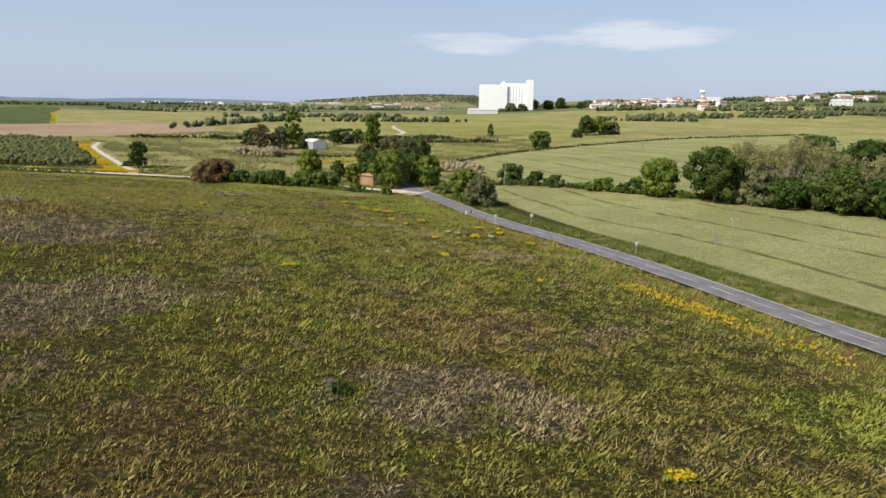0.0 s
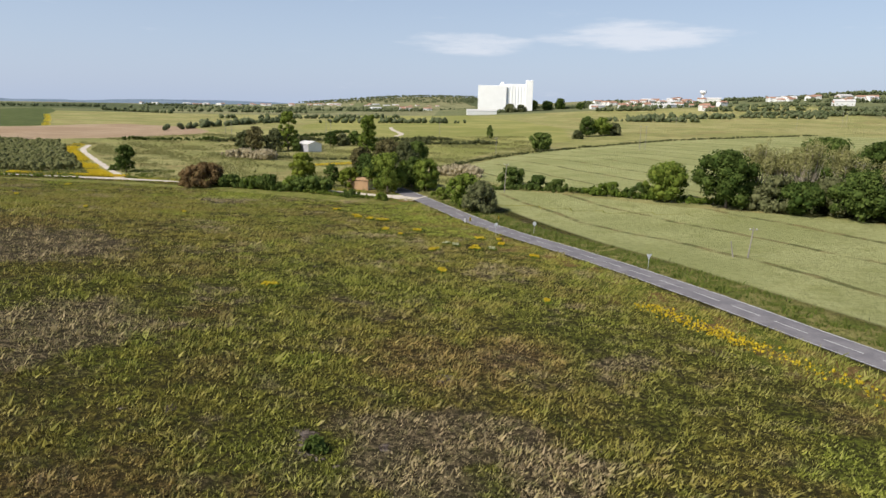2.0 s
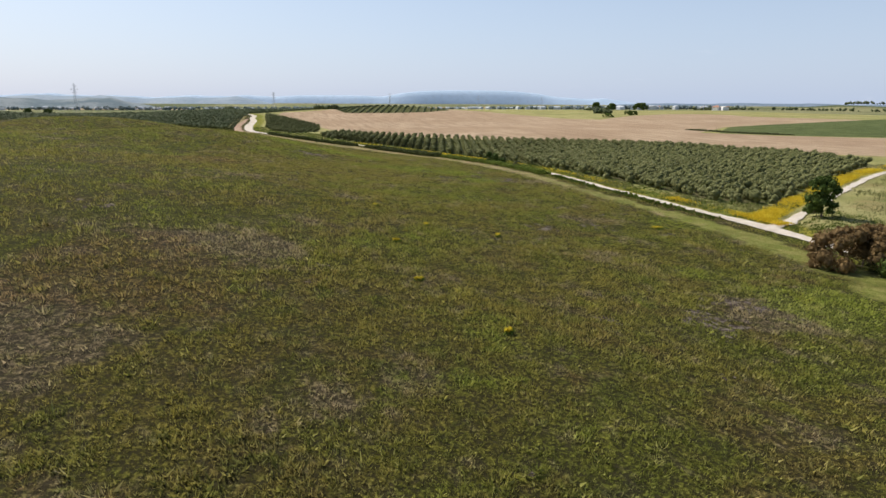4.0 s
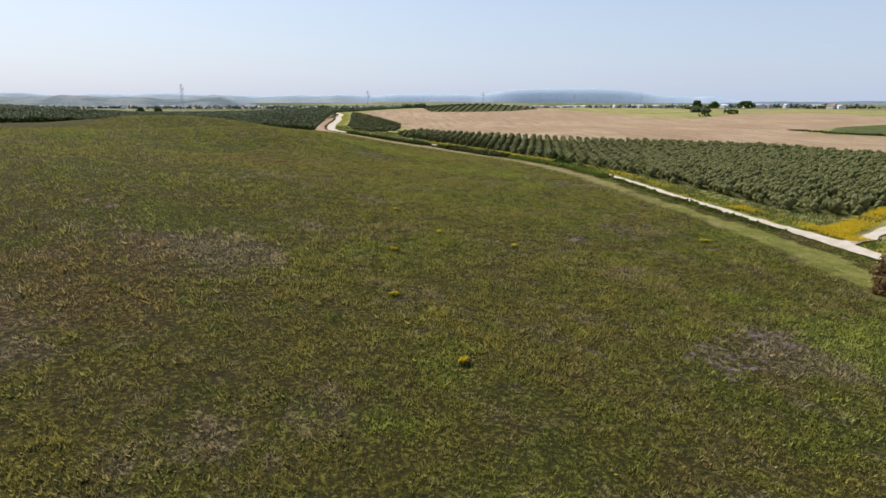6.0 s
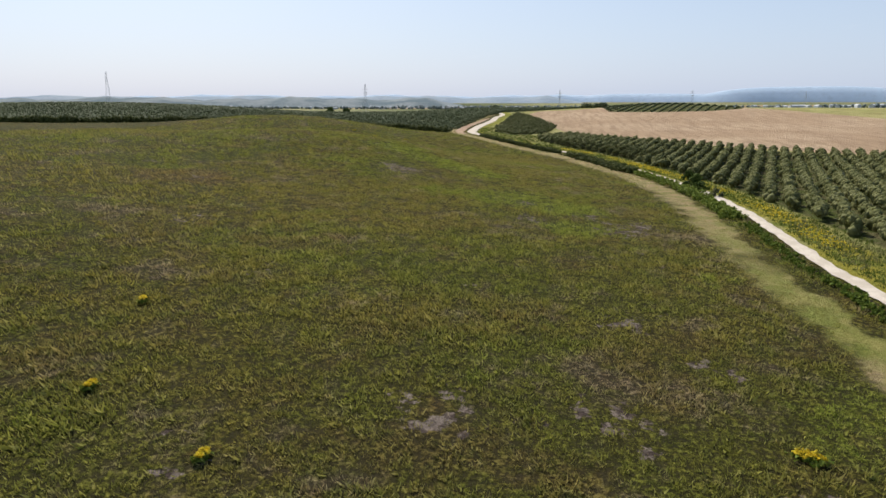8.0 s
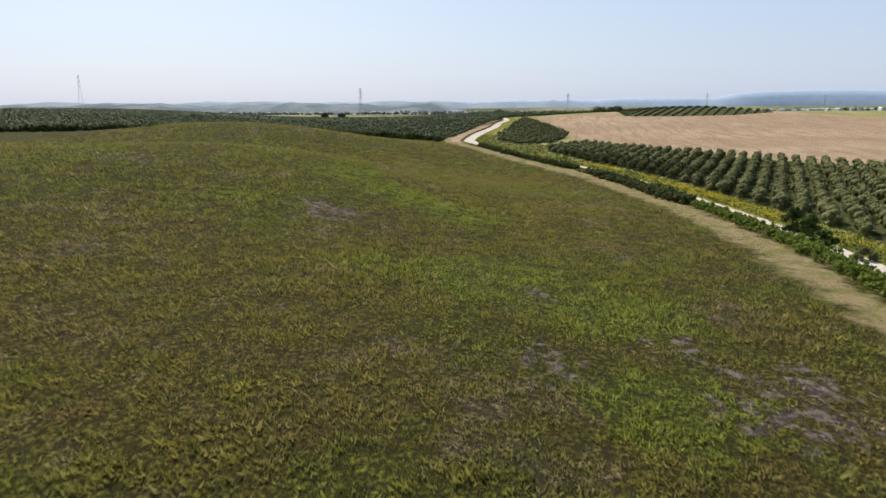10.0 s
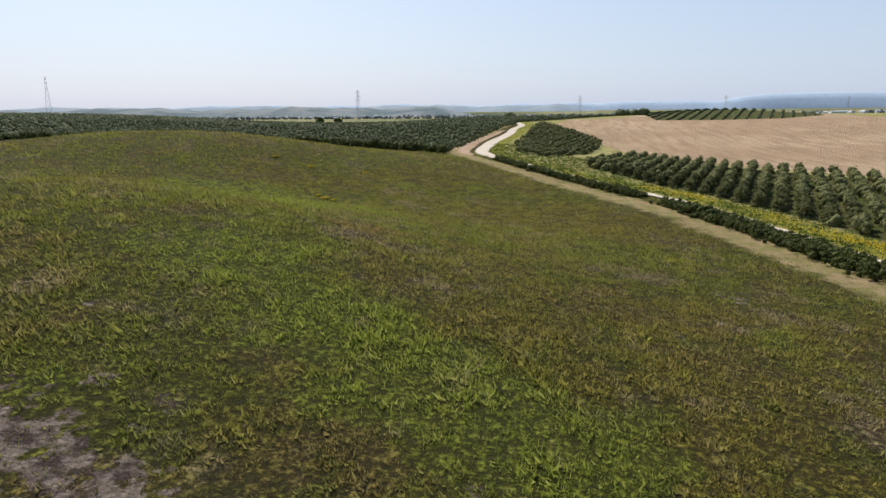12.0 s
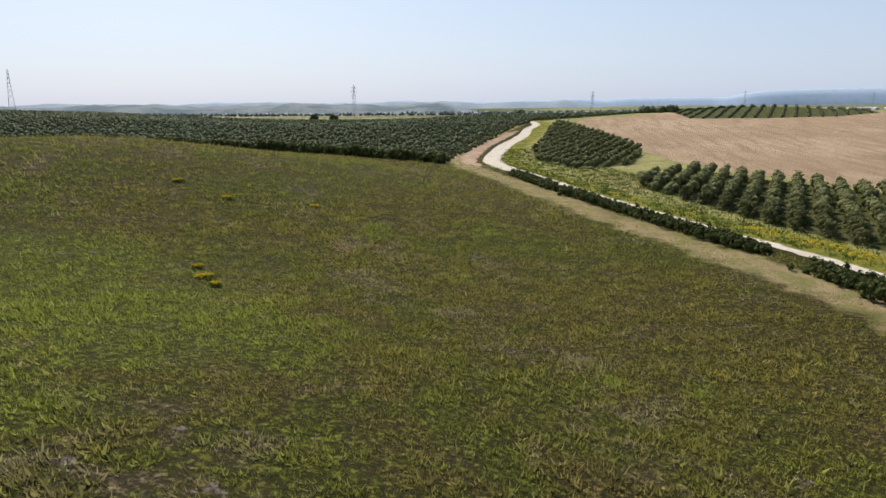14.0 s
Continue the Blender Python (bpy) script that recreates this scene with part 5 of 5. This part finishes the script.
barn = make_house(-78, 399, -50, 12, 8.5, 4.6, 1.5, "small white farm building with a pale roof", top=SHEET, windows=0, name="barn", category="barn", group="")
shed = make_house(-26.5, 228, -30, 8, 6, 3.4, 0.4, "low tan farm shed behind the lane trees", top=TAN, windows=0, name="shed", category="shed", group="")
part("front_wall", box(-3.98, 3.98, -3.10, -3.03, -0.3, 3.25), TAN, shed, "tan earth-coloured front wall")
# thin sheet that puts the barn front's shade into its colour
part("wall_shade", box(-5.96, 5.96, -4.30, -4.24, -0.4, 4.45), SHADED_WALL, barn, "front wall with its grey-violet shade painted on")

silo = stand("grain_silo", 99, 1195, "huge white concrete grain silo block", "grain silo", turn=-5, sink=-3)
part("main_block", box(-46, 2, -14, 14, -5, 41, 0.3), CONCRETE, silo)
for i in range(8):
    bm = bmesh.new()
    bmesh.ops.create_cone(bm, cap_ends=True, segments=20, radius1=4.6, radius2=4.6, depth=39.5, matrix=Matrix.Translation((6 + 4.9 * i, -6, 19.75)))
    part("silo_cell", bm, CONCRETE, silo)
part("rear_block", box(2, 45, -4, 14, 0, 39, 0.3), CONCRETE, silo)
part("stair_tower", box(34, 46, -13, 13, 0, 50, 0.3), CONCRETE, silo)
part("roof_gallery", box(-10, 34, -5, 6, 39, 44, 0.2), CONCRETE, silo)
part("roof_hut", box(-8, -3, -4, 4, 41, 47, 0.2), CONCRETE, silo)
make_house(52, 1050, 3, 44, 16, 6, 2, "long low white industrial shed beside the silo", top=SHEET, windows=0, name="shed", category="shed", group="")

rng = np.random.default_rng(21)
proto = {}
for kind, (length, depth, tall, rise, top, storeys, label) in {"cottage": (11, 8, 4, 2.0, TILES, 1, "white cottage with a red tiled roof"), "block": (14, 10, 6.5, 2.0, TILES, 2, "white two-storey house with a red roof"), "hall": (24, 12, 5.5, 2.2, SHEET, 1, "long white hall with a pale roof")}.items():
    proto[kind] = (length, depth, tall, rise, top, storeys, label)
town = []
for cx, cy, rx, ry, turn, count in ((350, 1280, 110, 30, -20, 14), (430, 1300, 80, 30, -25, 9), (300, 1190, 60, 30, -15, 6), (390, 1130, 60, 30, -20, 5), (345, 930, 16, 8, -20, 2), (590, 1150, 60, 18, -30, 10), (507, 895, 14, 8, -30, 2), (640, 1070, 30, 12, -30, 4), (-330, 2480, 300, 50, 0, 20), (-90, 1500, 90, 20, 0, 4), (-800, 2350, 300, 60, 15, 12), (-1150, 1080, 20, 6, 30, 2), (-1950, 1500, 250, 60, 30, 6)):
    tx, ty = strewn(count, cx, cy, rx, ry, turn)
    town += list(zip(tx, ty))
first = {}
for k, (x, y) in enumerate(town):
    kind = ("cottage", "block", "cottage", "hall", "block")[k % 5]
    turn = float(rng.uniform(-40, 40))
    if kind not in first:
        length, depth, tall, rise, top, storeys, label = proto[kind]
        first[kind] = make_house(x, y, turn, length, depth, tall, rise, label, top=top, windows=4, storeys=storeys)
    else:
        copy_thing(first[kind], pose(x * S, y * S, (float(height(x, y)) - 0.3) * S, 0, 0, turn))

tower = stand("water_tower", 470, 1290, "white mushroom-shaped water tower above the town", "water tower")
part("shaft", rod((0, 0, -1), (0, 0, 13), 2.6, 2.0, 14), CONCRETE, tower)
bm = bmesh.new()
bmesh.ops.create_cone(bm, cap_ends=True, segments=20, radius1=2.4, radius2=6, depth=4.4, matrix=Matrix.Translation((0, 0, 14.5)))
bmesh.ops.create_cone(bm, cap_ends=True, segments=20, radius1=6, radius2=5.4, depth=3.4, matrix=Matrix.Translation((0, 0, 18.4)))
part("tank", bm, CONCRETE, tower)

# ---- power lines ----
def make_pylon(x, y, turn, tall=45):
    """A lattice tower: four legs, bracing, three cross-arms."""
    pylon = stand("pylon", x, y, "tall grey steel lattice pylon on the far plain", "pylon", "pylons of the power line", turn)

    def half(z):
        return 2.7 * (1 - z / tall) ** 1.2 + 0.6
    for sx in (-1, 1):
        for sy in (-1, 1):
            bm = bmesh.new()
            zs = np.linspace(0, tall, 6)
            for a, b in zip(zs[:-1], zs[1:]):
                rod((sx * half(a), sy * half(a), a), (sx * half(b), sy * half(b), b), 0.12, 0.10, 4, bm)
            part("leg", bm, STEEL, pylon)
    bm = bmesh.new()
    zs = [0, 8, 15, 21, 26, 30, 34, 38, 42, 45]
    for a, b in zip(zs[:-1], zs[1:]):
        for s in (-1, 1):
            for t in (-1, 1):
                rod((s * half(a), t * half(a), a), (-s * half(b), t * half(b), b), 0.05, None, 4, bm)
                rod((s * half(a), t * half(a), a), (s * half(b), -t * half(b), b), 0.05, None, 4, bm)
    part("bracing", bm, STEEL, pylon)
    for z, reach in ((31, 6.5), (36, 8.0), (41, 6.0)):
        bm = bmesh.new()
        for s in (-1, 1):
            for t in (-1, 1):
                rod((0, t * half(z), z), (s * reach, 0, z + 0.3), 0.09, None, 4, bm)
                rod((0, t * half(z + 2), z + 2.2), (s * reach, 0, z + 0.3), 0.08, None, 4, bm)
        part("cross_arm", bm, STEEL, pylon)
    return pylon


PYLONS = ((-925, -383), (-1149, -88), (-1553, 227), (-1850, 556), (-2076, 897), (-2330, 1240))
mast = make_pylon(*PYLONS[0], 37)
for x, y in PYLONS[1:]:
    copy_thing(mast, pose(x * S, y * S, float(height(x, y)) * S, 0, 0, 50))


def make_pole(x, y, tall, lean=0.0, turn=0.0, arm=True, label="weathered wooden utility pole in a field"):
    pole = stand("utility_pole", x, y, label, "utility pole", "utility poles of the fields", turn)
    part("shaft", rod((0, 0, -0.3), (lean, 0, tall), 0.15, 0.10, 8), TIMBER, pole)
    if arm:
        arm_part = part("cross_arm", box(lean - 0.75, lean + 0.75, -0.06, 0.06, tall - 0.5, tall - 0.36), TIMBER, pole)
        for s in (-0.6, 0, 0.6):
            part("insulator", rod((lean + s, 0, tall - 0.36), (lean + s, 0, tall - 0.1), 0.06, 0.04, 6), SIGN_WHITE, arm_part)
    return pole


make_pole(18.5, 217, 9, 0.5)
make_pole(55, 126.5, 5.6, 0.5)
make_pole(52.6, 127, 3.0, -0.7, 0, False, "broken leaning pole stump in the crop field")
for x, y in ((105.5, 381), (108.8, 382), (-84, 488), (-81, 489), (362, 641), (367, 643), (-160, 505), (-156, 506)):
    make_pole(x, y, 13)
for x, y in ((26, 362), (-5, 520), (300, 600), (210, 640)):
    make_pole(x, y, 9)

# ---- road signs and markers ----
def make_sign(x, y, turn, shape, label, tall=2.3):
    sign = stand("road_sign", x, y, label, "road sign", "", turn)
    part("post", rod((0, 0, -0.2), (0, 0, tall), 0.04, 0.04, 8), STEEL, sign)
    bm = bmesh.new()
    sides, r = (28, 0.42) if shape == "disc" else (3, 0.62)
    bmesh.ops.create_cone(bm, cap_ends=True, segments=sides, radius1=r, radius2=r, depth=0.03, matrix=Matrix.Translation((0, -0.06, tall + 0.1)) @ Matrix.Rotation(radians(90), 4, "X") @ Matrix.Rotation(radians(0 if shape == "disc" else 180), 4, "Z"))
    plate = part("plate", bm, SIGN_WHITE, sign)
    part("bracket", box(-0.2, 0.2, -0.045, 0.045, tall + 0.02, tall + 0.1), STEEL, plate)
    return sign


make_sign(19.6, 151.3, 20, "disc", "round white road sign on a grey post", 2.0)
make_sign(10.9, 145.6, 20, "disc", "round white road sign beside the meadow", 2.2)
make_sign(34.3, 117.0, 20, "triangle", "white triangular road sign on a short post", 2.0)


def make_marker(x, y, turn):
    marker = stand("hazard_marker", x, y, "black and yellow striped hazard marker post", "road marker", "hazard markers of the bend", turn)
    part("post", rod((0, 0.03, -0.2), (0, 0.03, 1.2), 0.03, 0.03, 6), STEEL, marker)
    part("panel", box(-0.22, 0.22, -0.03, 0.0, 0.4, 1.3), SIGN_YELLOW, marker)
    for z in (0.5, 0.8, 1.1):
        bm = bmesh.new()
        v = [bm.verts.new(p) for p in ((-0.22, -0.034, z - 0.1), (0.22, -0.034, z + 0.02), (0.22, -0.034, z + 0.17), (-0.22, -0.034, z + 0.05))]
        bm.faces.new(v)
        part("stripe", bm, SIGN_BLACK, marker)


make_marker(6.2, 163.6, 25)
make_marker(13.2, 168.2, 25)
post = stand("marker_post", 5.0, 164.8, "short white concrete marker post beside the road", "marker post")
part("shaft", box(-0.14, 0.14, -0.1, 0.1, -0.2, 1.0, 0.03), WHITEWASH, post)
part("cap", box(-0.15, 0.15, -0.11, 0.11, 1.0, 1.08, 0.02), SIGN_BLACK, post)

# ---- far hills ----
def far_range(name, label, yaw0, yaw1, away, tall, seed, material, peaks, deep=900):
    """A long hill with a rounded back, seen far off; peaks: yaw, half width in degrees, height."""
    n = 160
    yaw = np.linspace(yaw0, yaw1, n)
    rng = np.random.default_rng(seed)
    top = tall * (0.82 + 0.08 * np.sin(yaw * 0.5 + seed) + 0.06 * np.sin(yaw * 1.3 + 1) + 0.03 * np.sin(yaw * 3.3))
    for at, half, more in peaks:
        top = np.maximum(top, more * np.clip(1 - (abs(yaw - at) / half) ** 3.2, 0, 1))
    top = top * np.clip(np.minimum(yaw - yaw0, yaw1 - yaw) / 4, 0, 1)
    v = []
    for u in np.linspace(0, 1, 7):
        r = away + deep * (u - 0.5)
        z = top * math.sin(math.pi * min(1, u * 1.0)) ** 0.7 - 6 + rng.normal(0, 1.0, n)
        v.append(np.stack((-np.sin(np.radians(yaw)) * r, np.cos(np.radians(yaw)) * r, z), 1))
    i = (np.arange(6)[:, None] * n + np.arange(n - 1)).ravel()
    faces = np.stack((i, i + 1, i + n + 1, i + n), 1)
    return tagged(new(name, mesh_of(name, np.vstack(v), faces, material, True)), label, "hills", kind="structure")


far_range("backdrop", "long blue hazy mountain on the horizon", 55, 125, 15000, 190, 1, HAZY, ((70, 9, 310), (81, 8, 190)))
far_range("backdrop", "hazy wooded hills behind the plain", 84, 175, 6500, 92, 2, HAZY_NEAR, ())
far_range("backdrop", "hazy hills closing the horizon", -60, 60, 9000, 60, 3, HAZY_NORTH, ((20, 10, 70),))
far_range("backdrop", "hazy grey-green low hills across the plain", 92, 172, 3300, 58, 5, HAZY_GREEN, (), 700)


def hamlet(label, cx, cy, rx, ry, turn, count, seed):
    """Far pale houses of one hamlet, too small to pick apart."""
    rng = np.random.default_rng(seed)
    bm = bmesh.new()
    t = radians(turn)
    for i in range(count):
        u, v = rng.normal(0, rx * 0.5), rng.normal(0, ry * 0.5)
        x, y = cx + u * math.cos(t) - v * math.sin(t), cy + u * math.sin(t) + v * math.cos(t)
        z, w, d, h = float(height(np.array([x]), np.array([y]))[0]), rng.uniform(8, 20), rng.uniform(7, 12), rng.uniform(4, 8)
        low = [(-w / 2, -d / 2), (w / 2, -d / 2), (w / 2, d / 2), (-w / 2, d / 2)]
        a = rng.uniform(0, 3.1)
        spin = [(x + p * math.cos(a) - q * math.sin(a), y + p * math.sin(a) + q * math.cos(a)) for p, q in low]
        foot = [bm.verts.new((p * S, q * S, (z - 1) * S)) for p, q in spin]
        eave = [bm.verts.new((p * S, q * S, (z + h) * S)) for p, q in spin]
        ridge = [bm.verts.new(((spin[k][0] + spin[k + 3 if k == 0 else 2][0]) / 2 * S, (spin[k][1] + spin[k + 3 if k == 0 else 2][1]) / 2 * S, (z + h + 2.5) * S)) for k in (0, 1)]
        for k in range(4):
            bm.faces.new((foot[k], foot[(k + 1) % 4], eave[(k + 1) % 4], eave[k]))
        bm.faces.new((eave[0], eave[1], ridge[1], ridge[0]))
        bm.faces.new((eave[2], eave[3], ridge[0], ridge[1]))
        bm.faces.new((eave[1], eave[2], ridge[1]))
        bm.faces.new((eave[3], eave[0], ridge[0]))
    me = bpy.data.meshes.new("far_hamlet")
    bm.to_mesh(me)
    bm.free()
    me.materials.append(HAZY_WALL)
    return tagged(new("far_hamlet", me), label, "hamlet", kind="stuff")


hamlet("hazy pale houses strewn over the western plain", -2700, -350, 500, 200, 95, 60, 3)
hamlet("hazy pale houses below the long blue mountain", -2000, 1000, 500, 90, 45, 45, 4)
hamlet("pale houses on the horizon behind the ploughed field", -1500, 1150, 260, 40, 40, 16, 5)
